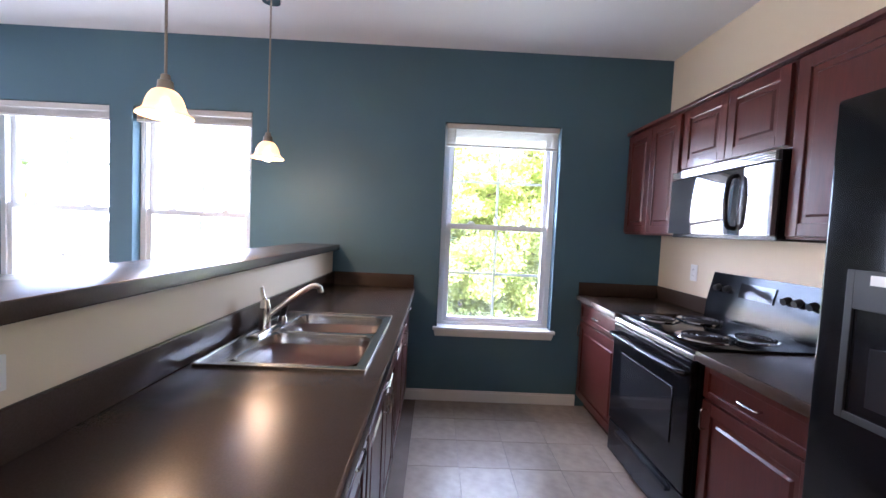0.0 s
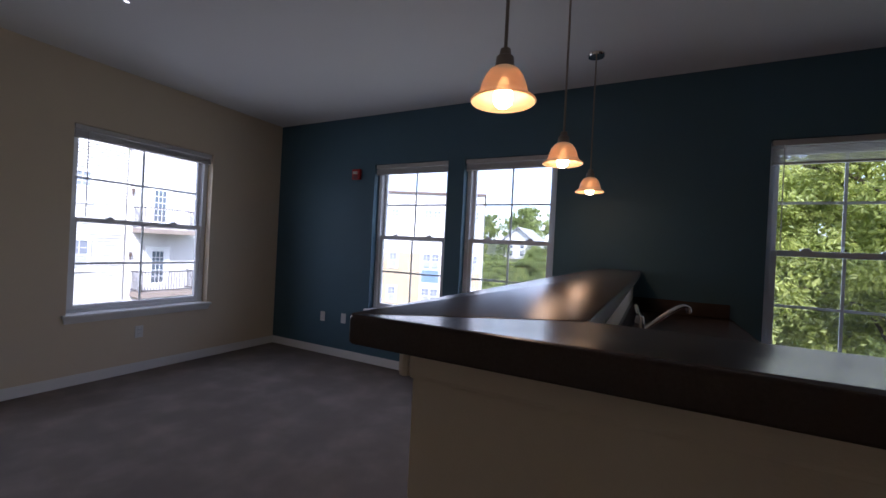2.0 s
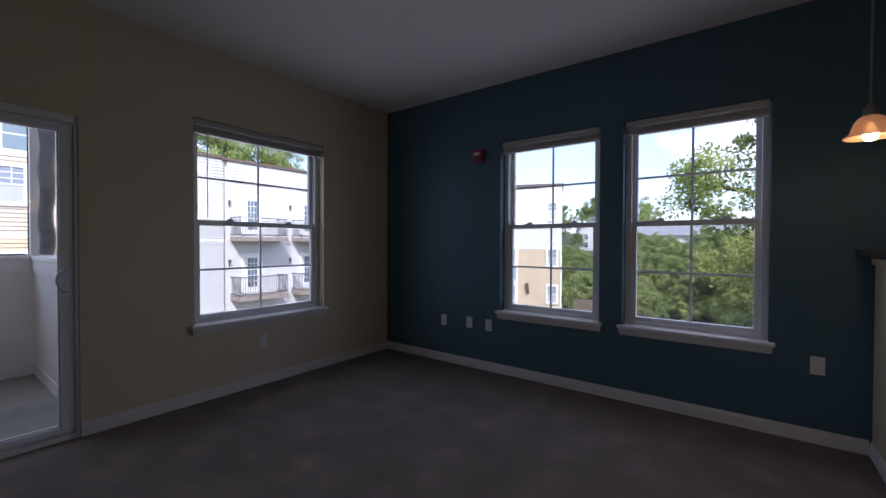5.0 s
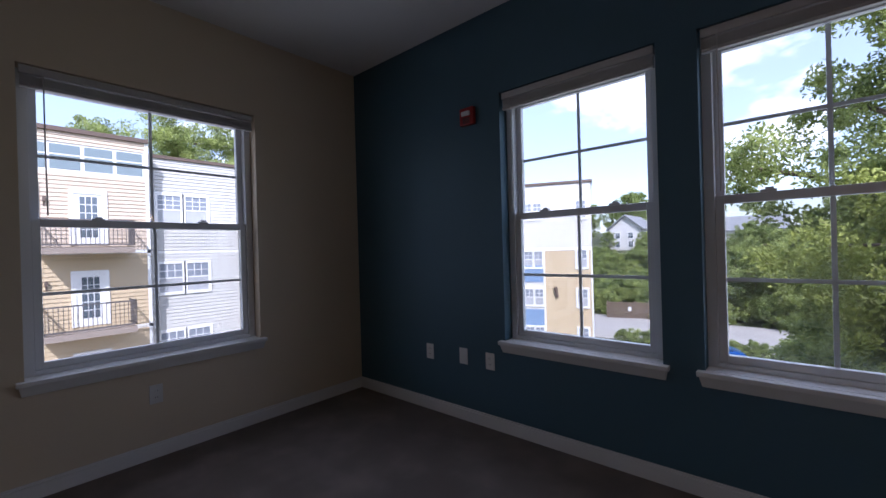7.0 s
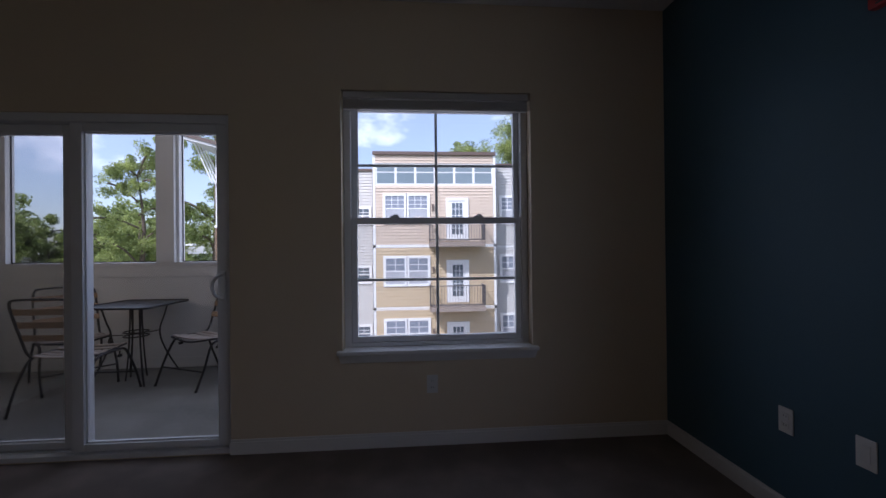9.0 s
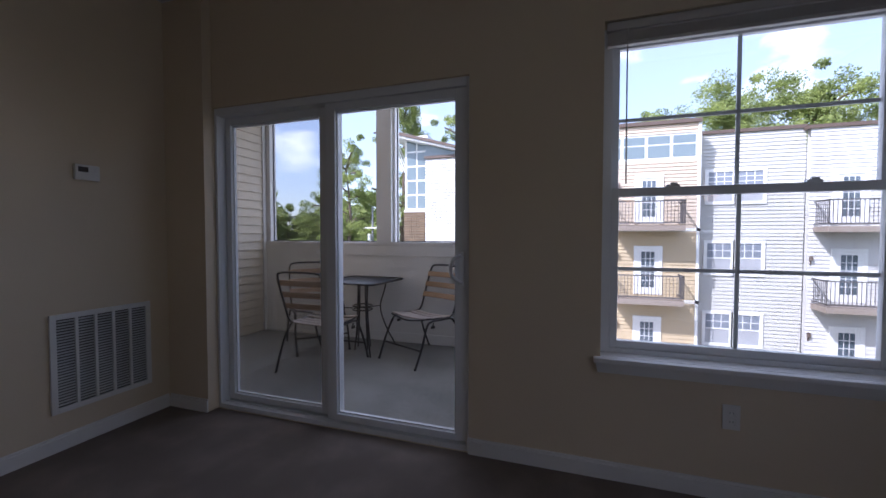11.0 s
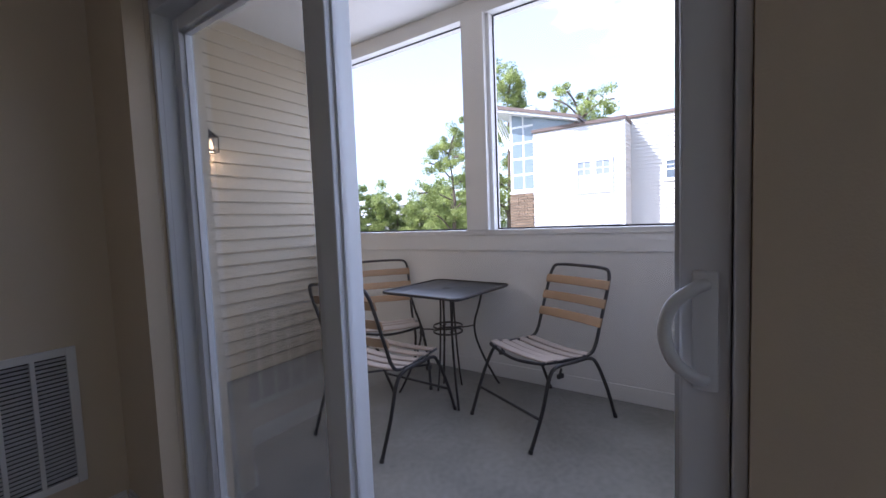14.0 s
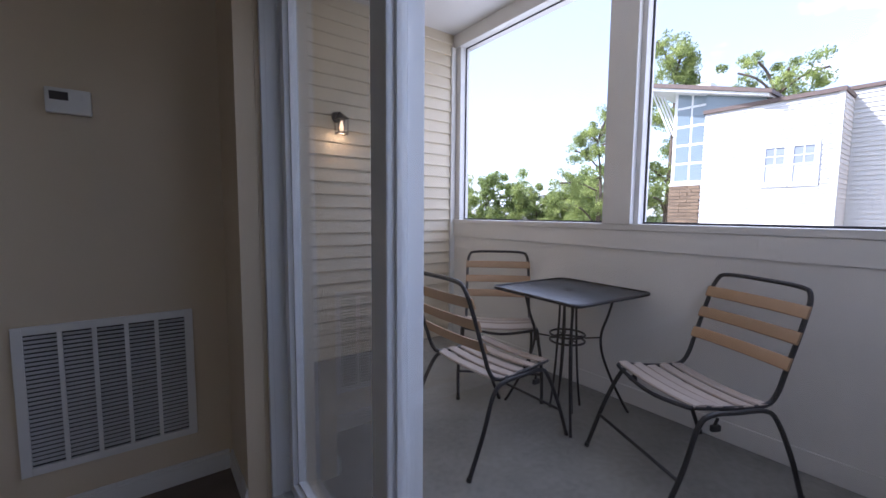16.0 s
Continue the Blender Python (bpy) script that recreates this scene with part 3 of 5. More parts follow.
def faucet():
    f = thing("kitchen_faucet", "chrome single-lever kitchen faucet with a long spout", "faucet", pose(-1.215, 2.185, CT + 0.0075))
    bm = bmesh.new()
    box(bm, -0.028, 0.028, -0.125, 0.125, 0, 0.012, bevel=0.008)
    part("base_plate", bm, "chrome", f, "", True)
    bm = bmesh.new()
    cyl(bm, (0, 0, 0.011), (0, 0, 0.10), 0.026, 0.022, 20)
    part("body", bm, "chrome", f, "", True)
    bm = bmesh.new()
    tube(bm, smooth_path([(0.0, 0, 0.055), (0.06, 0.03, 0.105), (0.135, 0.065, 0.165), (0.18, 0.087, 0.19), (0.205, 0.10, 0.182)]), 0.012, 12)
    cyl(bm, (0.203, 0.099, 0.186), (0.208, 0.101, 0.160), 0.013, 0.013, 12)
    part("spout", bm, "chrome", f, "", True)
    bm = bmesh.new()
    cyl(bm, (0, 0, 0.10), (0, 0, 0.135), 0.023, 0.017, 18)
    tube(bm, smooth_path([(0, 0, 0.13), (-0.012, 0.0, 0.155), (-0.02, 0.005, 0.185)]), 0.008, 10)
    part("lever", bm, "chrome", f, "", True)
    sp = thing("side_sprayer", "black and chrome side sprayer beside the faucet", "sprayer", pose(-1.215, 2.39, CT + 0.0075))
    bm = bmesh.new()
    cyl(bm, (0, 0, 0), (0, 0, 0.02), 0.022, 0.018, 16)
    part("collar", bm, "chrome", sp, "", True)
    bm = bmesh.new()
    cyl(bm, (0, 0, 0.018), (0.01, 0, 0.075), 0.012, 0.017, 14)
    part("head", bm, "blackmatt", sp, "", True)


faucet()


def outlet(m, label, gangs=1, sockets=True):
    """A wall plate with its face towards local -y."""
    w = 0.07 + 0.046 * (gangs - 1)
    o = thing("wall_outlet", label, "outlet", m, "wall outlets")
    block("plate", "plate", o, -w / 2, w / 2, -0.006, 0.0, -0.057, 0.057, bevel=0.0025)
    for g in range(gangs):
        cx = (g - (gangs - 1) / 2) * 0.046
        if sockets:
            for cz in (-0.02, 0.02):
                bm = bmesh.new()
                box(bm, cx - 0.016, cx + 0.016, -0.008, -0.006, cz - 0.014, cz + 0.014, bevel=0.003)
                s = part("socket", bm, "plate", o)
                bm = bmesh.new()
                for dx in (-0.006, 0.006):
                    box(bm, cx + dx - 0.001, cx + dx + 0.001, -0.0085, -0.0078, cz - 0.004, cz + 0.005)
                part("slots", bm, "slot", s)
        else:
            bm = bmesh.new()
            box(bm, cx - 0.016, cx + 0.016, -0.0085, -0.006, -0.033, 0.033, bevel=0.002)
            part("insert", bm, "plate", o)


outlet(pose(-4.668, YN, 0.444), "white outlet plate on the blue wall", 1)
outlet(pose(-4.345, YN, 0.455), "small white coax plate on the blue wall", 1, False)
outlet(pose(-4.118, YN, 0.452), "white outlet plate on the blue wall", 1)
outlet(pose(-1.725, YN, 0.495), "white outlet plate beside the half wall", 1)
outlet(pose(XW, 2.11, 0.385, 0, 0, 90), "cream-white outlet plate under the wide window", 1)
outlet(pose(-1.305, 1.16, 1.085, 0, 90, 90), "white outlet plate on the half wall above the backsplash", 1)
outlet(pose(-1.305, 0.93, 1.085, 0, 90, 90), "white switch plate on the half wall above the backsplash", 1, False)
outlet(pose(XE, 3.22, 1.17, 0, 0, -90), "white outlet plate above the kitchen counter", 1)

# east run: fronts face west, so local x runs towards -y
RY0, RY1 = 2.17, 2.95
for y0, y1, n in ((RY1 + 0.005, YN - 0.004, 1), (1.60, RY0 - 0.005, 1)):
    cabinet("base_cabinet", "dark cherry base cabinet with a drawer beside the black range", pose(0.70, y1, 0, 0, 0, -90), y1 - y0, CT - 0.038, 0.615, n, 0.14, 0.09, "cherry base cabinets")
    ct = thing("countertop", "short dark brown laminate countertop beside the range", "countertop")
    block("slab", "laminate", ct, 0.674, XE - 0.003, y0, y1, CT - 0.037, CT)
    block("front_edge", "laminate", ct, 0.662, 0.674, y0, y1, CT - 0.04, CT + 0.003, bevel=0.005, smooth=True)
    block("backsplash", "laminate", ct, XE - 0.022, XE - 0.003, y0, y1 - 0.02, CT + 0.001, CT + 0.105, bevel=0.004, smooth=True)
    if y1 > 3:
        block("backsplash", "laminate", ct, 0.675, XE - 0.003, y1 - 0.019, y1, CT + 0.001, CT + 0.105, bevel=0.004, smooth=True)
for y0, y1, z0, n in ((2.955, YN - 0.004, 1.42, 2), (2.175, 2.95, 1.815, 2), (1.60, 2.17, 1.42, 1), (0.70, 1.595, 1.84, 2)):
    cabinet("wall_cabinet", "dark cherry wall cabinet with raised-panel doors", pose(1.0, y1, z0, 0, 0, -90), y1 - y0, 2.19 - z0, 0.316, n, 0.0, 0.0, "cherry wall cabinets")
bm = bmesh.new()
box(bm, 0.985, 1.01, 0.70, YN - 0.004, 2.192, 2.215, bevel=0.005)
box(bm, 1.01, XE - 0.003, 0.70, YN - 0.004, 2.192, 2.205)
structure("trim", "dark cherry crown strip on the wall cabinets", "trim", bm, "cherry")


def kitchen_range():
    w = RY1 - RY0
    r = thing("electric_range", "black freestanding electric range with coil burners", "range", pose(0.66, RY1, 0, 0, 0, -90))
    block("body", "black", r, 0.002, w - 0.002, 0.035, 0.62, 0.02, 0.90, bevel=0.004)
    top = block("cooktop", "black", r, 0.0, w, 0.02, 0.56, 0.90, 0.925, bevel=0.008, smooth=True)
    for cx, cy, rad in ((0.19, 0.17, 0.085), (w - 0.19, 0.17, 0.105), (0.19, 0.42, 0.105), (w - 0.19, 0.42, 0.085)):
        bm = bmesh.new()
        lathe(bm, [(rad + 0.022, 0.927), (rad + 0.018, 0.931), (rad + 0.008, 0.928), (rad * 0.6, 0.926), (0.02, 0.9255)], 26)
        bmesh.ops.translate(bm, verts=bm.verts, vec=(cx, cy, 0))
        pan = part("drip_pan", bm, "chrome", top, "chrome drip pan", True)
        bm = bmesh.new()
        turns = 4.2
        tube(bm, [(cx + (0.018 + (rad - 0.018) * k / 100) * math.cos(k / 100 * turns * math.tau), cy + (0.018 + (rad - 0.018) * k / 100) * math.sin(k / 100 * turns * math.tau), 0.936) for k in range(101)], 0.005, 6)
        part("burner_coil", bm, "coil", top, "dark coil burner", True)
    d = block("oven_door", "black", r, 0.006, w - 0.006, 0.0, 0.034, 0.255, 0.86, bevel=0.006)
    block("window", "blackglass", d, 0.13, w - 0.13, -0.004, 0.0, 0.43, 0.70, bevel=0.001)
    bm = bmesh.new()
    tube(bm, smooth_path([(0.05, 0.002, 0.80), (0.055, -0.035, 0.80), (w / 2, -0.045, 0.80), (w - 0.055, -0.035, 0.80), (w - 0.05, 0.002, 0.80)]), 0.013, 10)
    part("handle", bm, "black", d, "", True)
    block("trim_strip", "steel", r, 0.004, w - 0.004, 0.004, 0.03, 0.866, 0.893, bevel=0.004)
    dr = block("drawer", "black", r, 0.006, w - 0.006, 0.004, 0.034, 0.05, 0.245, bevel=0.006)
    bm = bmesh.new()
    box(bm, 0.12, w - 0.12, -0.014, 0.006, 0.195, 0.222, bevel=0.006)
    part("pull", bm, "black", dr, "", True)
    bm = bmesh.new()
    q = [bm.verts.new(v) for x in (0.0, w) for v in ((x, 0.565, 0.90), (x, 0.655, 0.90), (x, 0.655, 1.195), (x, 0.615, 1.205), (x, 0.575, 1.03))]
    bm.faces.new(q[:5][::-1]), bm.faces.new(q[5:])
    for k in range(5):
        bm.faces.new((q[k], q[(k + 1) % 5], q[5 + (k + 1) % 5], q[5 + k]))
    bg = part("backguard", bm, "black", r)
    for fx in (0.10, 0.20, 0.72, 0.80, 0.90):
        bm = bmesh.new()
        cyl(bm, (w * fx, 0.60, 1.12), (w * fx, 0.567, 1.113), 0.021, 0.017, 16)
        part("knob", bm, "blackmatt", bg, "", True)
    bm = bmesh.new()
    q = [bm.verts.new((x, y, z)) for x, y, z in ((w * 0.32, 0.5835, 1.085), (w * 0.62, 0.5835, 1.085), (w * 0.62, 0.6015, 1.165), (w * 0.32, 0.6015, 1.165))]
    bmesh.ops.translate(bm, verts=bm.verts, vec=(0, -0.002, 0))
    bm.faces.new(q)
    part("control_panel", bm, "blackglass", bg)


kitchen_range()


def microwave():
    w = 0.775
    m = thing("microwave", "black over-the-range microwave with a mirror-like door", "microwave", pose(0.955, 2.95, 1.41, 0, 0, -90))
    block("body", "black", m, 0.002, w - 0.002, 0.03, 0.362, 0.0, 0.40, bevel=0.004)
    d = block("door", "mirrorglass", m, 0.004, w * 0.76, 0.0, 0.029, 0.02, 0.345, bevel=0.008, smooth=True)
    bm = bmesh.new()
    tube(bm, smooth_path([(w * 0.72, 0.004, 0.31), (w * 0.715, -0.035, 0.29), (w * 0.71, -0.045, 0.18), (w * 0.715, -0.035, 0.07), (w * 0.72, 0.004, 0.05)]), 0.011, 10)
    part("handle", bm, "black", d, "", True)
    block("control_panel", "mirrorglass", m, w * 0.765, w - 0.004, 0.002, 0.029, 0.02, 0.345, bevel=0.004)
    v = block("vent", "blackmatt", m, 0.004, w - 0.004, 0.012, 0.029, 0.352, 0.395)
    for k in range(4):
        block("louver", "mirrorglass", v, 0.006, w - 0.006, 0.002, 0.018, 0.354 + k * 0.0105, 0.361 + k * 0.0105, bevel=0.001)


microwave()


def fridge():
    y1, w, h = 1.565, 0.86, 1.80
    f = thing("refrigerator", "glossy black side-by-side refrigerator with a dispenser", "refrigerator", pose(0.60, y1, 0, 0, 0, -90))
    block("body", "black", f, 0.003, w - 0.003, 0.075, 0.71, 0.02, h - 0.012, bevel=0.006)
    for nm, a, b in (("freezer_door", 0.002, 0.37), ("fridge_door", 0.376, w - 0.002)):
        d = block(nm, "black", f, a, b, 0.0, 0.07, 0.10, h, bevel=0.012, smooth=True)
        hx = 0.345 if a < 0.1 else 0.405
        bm = bmesh.new()
        tube(bm, smooth_path([(hx, 0.0, 1.55), (hx, -0.045, 1.50), (hx, -0.05, 1.05), (hx, -0.045, 0.60), (hx, 0.0, 0.55)]), 0.013, 10)
        part("handle", bm, "black", d, "", True)
        if a < 0.1:
            bm = bmesh.new()
            for x0, x1, z0, z1 in ((0.08, 0.10, 0.95, 1.34), (0.28, 0.30, 0.95, 1.34), (0.10, 0.28, 1.24, 1.34), (0.10, 0.28, 0.95, 0.97)):
                box(bm, x0, x1, -0.008, 0.0, z0, z1, bevel=0.002)
            dp = part("dispenser", bm, "blackmatt", d)
            block("label_plate", "plate", dp, 0.14, 0.21, -0.010, -0.008, 1.305, 1.33)
            block("paddle", "blackglass", dp, 0.15, 0.23, -0.006, 0.0, 1.0, 1.15)
    block("base_grille", "blackmatt", f, 0.01, w - 0.01, 0.03, 0.075, 0.015, 0.095)


fridge()

# ---- pendants ----
m, n, l, b = shader("amber_alabaster_glass")
b.inputs["Base Color"].default_value, b.inputs["Roughness"].default_value = (0.70, 0.48, 0.24, 1), 0.35
b.inputs["Emission Color"].default_value, b.inputs["Emission Strength"].default_value = (1.0, 0.47, 0.14, 1), 0.045
nzz = n.new("ShaderNodeTexNoise")
nzz.inputs["Scale"].default_value = 18
rr = n.new("ShaderNodeValToRGB")
rr.color_ramp.elements[0].color, rr.color_ramp.elements[1].color = (1.0, 0.62, 0.27, 1), (1.0, 0.77, 0.42, 1)
l.new(nzz.outputs["Fac"], rr.inputs[0])
l.new(rr.outputs[0], b.inputs["Emission Color"])
trn, mxs = n.new("ShaderNodeBsdfTransparent"), n.new("ShaderNodeMixShader")
trn.inputs[0].default_value = (1.0, 0.74, 0.45, 1)
mxs.inputs[0].default_value = 0.22
l.new(b.outputs[0], mxs.inputs[1])
l.new(trn.outputs[0], mxs.inputs[2])
l.new(mxs.outputs[0], n["Material Output"].inputs[0])
M["shade"] = m
M["bulb"] = glow("lit_bulb", (1.0, 0.80, 0.52), 5.0)
M["lantern_bulb"] = glow("warm_flame_bulb", (1.0, 0.62, 0.30), 1.3)


def pendant(x, y):
    top = CEIL
    p = thing("pendant_lamp", "lit pendant lamp with an amber bell-shaped glass shade", "pendant lamp", pose(x, y, 1.788), "pendants over the bar")
    bm = bmesh.new()
    lathe(bm, [(0.0, 0.0), (0.03, 0.0), (0.055, 0.008), (0.062, 0.02), (0.063, 0.026)], 28)
    bmesh.ops.translate(bm, verts=bm.verts, vec=(0, 0, top - 1.788 - 0.027))
    part("canopy", bm, "chrome", p, "polished ceiling canopy", True)
    bm = bmesh.new()
    cyl(bm, (0, 0, 0.15), (0, 0, top - 1.788 - 0.02), 0.0055, None, 10)
    part("rod", bm, "nickel", p, "", True)
    bm = bmesh.new()
    lathe(bm, [(0.006, 0.175), (0.016, 0.17), (0.019, 0.15), (0.027, 0.145), (0.029, 0.122), (0.031, 0.118), (0.031, 0.112)], 24)
    part("socket_cup", bm, "nickel", p, "", True)
    bm = bmesh.new()
    prof = [(0.027, 0.114), (0.045, 0.104), (0.058, 0.087), (0.067, 0.066), (0.072, 0.048), (0.075, 0.035), (0.082, 0.026), (0.091, 0.019), (0.099, 0.013), (0.102, 0.009)]
    lathe(bm, prof + [(r - 0.004, z - 0.0035) for r, z in prof[::-1]], 36)
    part("shade", bm, "shade", p, "amber glass bell shade", True)
    bm = bmesh.new()
    lathe(bm, [(0.0, -0.012), (0.016, -0.010), (0.027, 0.0), (0.031, 0.016), (0.028, 0.036), (0.017, 0.06), (0.013, 0.08), (0.0, 0.085)], 20)
    part("bulb", bm, "bulb", p, "glowing frosted bulb", True)
    lamp = bpy.data.lights.new("pendant_light", "POINT")
    lamp.energy, lamp.color, lamp.shadow_soft_size = LAMP, (1.0, 0.58, 0.25), 0.09
    new("pendant_light", lamp).matrix_world = pose(x, y, 1.74)


for y in (1.195, 2.115, 3.10):
    pendant(-1.605, y)


def sprinkler():
    s = thing("fire_sprinkler", "small chrome fire sprinkler head in the ceiling", "sprinkler", pose(-4.09, 1.265, CEIL))
    bm = bmesh.new()
    lathe(bm, [(0.0, -0.012), (0.02, -0.012), (0.034, -0.006), (0.038, 0.0)], 24)
    part("escutcheon", bm, "chrome", s, "", True)
    bm = bmesh.new()
    cyl(bm, (0, 0, -0.012), (0, 0, -0.03), 0.010, 0.008, 12)
    for sx in (-1, 1):
        tube(bm, smooth_path([(sx * 0.008, 0, -0.028), (sx * 0.014, 0, -0.042), (0, 0, -0.056)], 4), 0.0025, 6)
    cyl(bm, (0, 0, -0.056), (0, 0, -0.0585), 0.017, None, 16)
    part("deflector", bm, "chrome", s, "", True)


sprinkler()


def alarm():
    a = thing("fire_alarm", "red fire alarm strobe on the blue wall", "fire alarm", pose(-4.24, YN, 2.13))
    block("housing", "red", a, -0.058, 0.058, -0.035, 0.0, -0.06, 0.06, bevel=0.008, smooth=True)
    block("strobe", "plate", a, -0.034, 0.034, -0.05, -0.035, 0.0, 0.032, bevel=0.006)
    bm = bmesh.new()
    for k in range(4):
        box(bm, -0.03, 0.03, -0.037, -0.035, -0.05 + k * 0.011, -0.044 + k * 0.011)
    part("horn_slots", bm, "slot", a)


alarm()


def air_grille():
    """Return air grille: a frame, bars between five columns and fine sloping slats."""
    x0, x1, z0, z1 = -5.315, -4.77, 0.212, 0.765
    g = thing("air_grille", "white metal return air grille low on the wall", "air grille", pose(x0, YS, z0))
    w, h = x1 - x0, z1 - z0
    # near-black sheet on the wall: painted shade for the gaps between the slats
    block("backing", "grille_gap_shade", g, 0.02, w - 0.02, 0.0, 0.002, 0.02, h - 0.02)
    bm = bmesh.new()
    for a, b, c, e in ((0, 0.03, 0, h), (w - 0.03, w, 0, h), (0.03, w - 0.03, 0, 0.03), (0.03, w - 0.03, h - 0.03, h)):
        box(bm, a, b, 0.0, 0.014, c, e, bevel=0.002)
    part("frame", bm, "plate", g)
    cols = 5
    cw = (w - 0.06) / cols
    for k in range(1, cols):
        block("bar", "plate", g, 0.03 + k * cw - 0.007, 0.03 + k * cw + 0.007, 0.002, 0.0135, 0.03, h - 0.03)
    n = 30
    me = None
    for k in range(n):
        if me is None:
            bm = bmesh.new()
            v = [bm.verts.new(p) for p in ((0.03, 0.011, -0.003), (w - 0.03, 0.011, -0.003), (w - 0.03, 0.004, 0.0045), (0.03, 0.004, 0.0045))]
            u = [bm.verts.new((p.co.x, p.co.y, p.co.z + 0.0015)) for p in v]
            bm.faces.new(v), bm.faces.new(u[::-1])
            for i in range(4):
                bm.faces.new((v[i], v[(i + 1) % 4], u[(i + 1) % 4], u[i]))
            # greyer than the white frame: shade among the slats is in the colour
            ob = part("slat", bm, "grille_slat_shaded", g)
            me = ob.data
        else:
            ob = new("slat", me)
            ob.parent = g
        ob.location.z = 0.035 + (k + 0.5) * (h - 0.07) / n


air_grille()


def thermostat():
    t = thing("thermostat", "white wall thermostat with a small dark display", "thermostat", pose(-5.03, YS, 1.525))
    block("case", "plate", t, 0, 0.125, 0.0, 0.026, 0, 0.088, bevel=0.006, smooth=True)
    block("display", "slot", t, 0.062, 0.112, 0.026, 0.0275, 0.045, 0.074)
    for k in range(2):
        block("button", "plate", t, 0.02, 0.03, 0.026, 0.029, 0.05 + k * 0.014, 0.059 + k * 0.014, bevel=0.001)


thermostat()

# ---- balcony ----
BX, BN, BS, BF = -7.64, 0.955, -2.435, -0.03
XO = XW - T
bm = bmesh.new()
box(bm, BX - 0.2, XO - 0.002, BS - 0.1, BN + 0.12, BF - 0.25, BF)
structure("floor_balcony", "pale grey stained concrete balcony slab", "floor", bm, "concrete")
bm = bmesh.new()
box(bm, BX - 0.22, XO - 0.002, BS - 0.1, BN + 0.16, 2.88, 3.07)
structure("ceiling_balcony", "white painted balcony ceiling", "ceiling", bm, "panel")
bm = bmesh.new()
box(bm, BX - 0.15, BX, BS - 0.1, BN + 0.15, BF, 1.087)
box(bm, BX, XO - 0.002, BN, BN + 0.15, BF, 1.087)
bmesh.ops.remove_doubles(bm, verts=bm.verts, dist=1e-4)
structure("parapet", "white panelled balcony parapet wall", "parapet", bm, "panel")
bm = bmesh.new()
box(bm, BX - 0.17, BX + 0.018, BS - 0.1, BN - 0.018, 1.087, 1.127, bevel=0.004)
box(bm, BX - 0.17, XO - 0.003, BN - 0.018, BN + 0.17, 1.087, 1.127, bevel=0.004)
box(bm, BX, BX + 0.012, BS, BN - 0.012, 0.965, 1.085, bevel=0.003)
box(bm, BX, XO - 0.003, BN - 0.012, BN, 0.965, 1.085, bevel=0.003)
box(bm, BX, BX + 0.010, BS, BN - 0.010, BF + 0.001, BF + 0.11, bevel=0.003)
box(bm, BX, XO - 0.003, BN - 0.010, BN, BF + 0.001, BF + 0.11, bevel=0.003)
structure("trim", "white painted parapet cap and boards", "trim", bm, "panel")
bm = bmesh.new()
box(bm, BX - 0.16, BX + 0.01, BS - 0.1, BN + 0.15, 2.755, 2.88, bevel=0.004)
box(bm, BX + 0.011, XO - 0.003, BN - 0.01, BN + 0.15, 2.755, 2.88, bevel=0.004)
structure("trim", "white balcony header beam", "trim", bm, "panel")
for y0, y1 in ((BS, BS + 0.075), (-0.82, -0.575), (BN - 0.02, BN + 0.10)):
    bm = bmesh.new()
    box(bm, BX - 0.12, BX - 0.01, y0, y1, 1.127, 2.755, bevel=0.006)
    if y1 - y0 > 0.15:
        box(bm, BX - 0.01, BX + 0.035, y0 + 0.025, y1 - 0.03, 1.127, 2.755, bevel=0.003)
    tagged(part("balcony_post", bm, "panel"), "white square balcony post on the parapet", "post", "balcony posts")
bm = bmesh.new()
box(bm, XO - 0.12, XO - 0.005, BN - 0.01, BN + 0.10, 1.127, 2.755, bevel=0.006)
tagged(part("balcony_post", bm, "panel"), "white square balcony post on the parapet", "post", "balcony posts")
for y0, y1 in ((BS + 0.076, -0.821), (-0.574, BN - 0.021)):
    bm = bmesh.new()
    for a, b, c, e in ((y0, y0 + 0.008, 1.128, 2.754), (y1 - 0.008, y1, 1.128, 2.754), (y0 + 0.008, y1 - 0.008, 1.128, 1.14), (y0 + 0.008, y1 - 0.008, 2.747, 2.754)):
        box(bm, BX - 0.08, BX - 0.07, a, b, c, e)
    tagged(part("screen_frame", bm, "screen"), "thin black insect screen frame on the balcony opening", "screen frame", "screen frames")
# torn screen hanging in folds in the side opening
bm = bmesh.new()
cols, rws = 28, 24
grid = []
for j in range(rws + 1):
    z = 1.14 + (2.74 - 1.14) * j / rws
    width = 0.52 + 0.30 * (j / rws) + 0.03 * math.sin(j * 0.7)
    grid.append([bm.verts.new((BX + 0.03 + width * i / cols + 0.008 * math.sin(j * 0.8 + i), BN + 0.045 + 0.026 * math.sin(i * 1.35 + 0.25 * math.sin(j * 0.6)) + 0.008 * math.sin(j * 0.9), z)) for i in range(cols + 1)])
for j in range(rws):
    for i in range(cols):
        bm.faces.new((grid[j][i], grid[j][i + 1], grid[j + 1][i + 1], grid[j + 1][i]))
tagged(part("torn_screen", bm, "torn_cloth", None, "", True), "torn grey insect screen hanging in folds in the opening", "screen")

# siding: each board laps the one below
bm = bmesh.new()
box(bm, BX - 0.12, XO - 0.002, BS - 0.12, BS - 0.014, BF, 2.88)
siding_wall = structure("wall_balcony_south", "pale tan lap siding wall of the balcony", "wall", bm, "siding_tan")
bm = bmesh.new()
box(bm, BX + 0.001, BX + 0.05, BS - 0.014, BS + 0.018, BF + 0.002, 2.755)
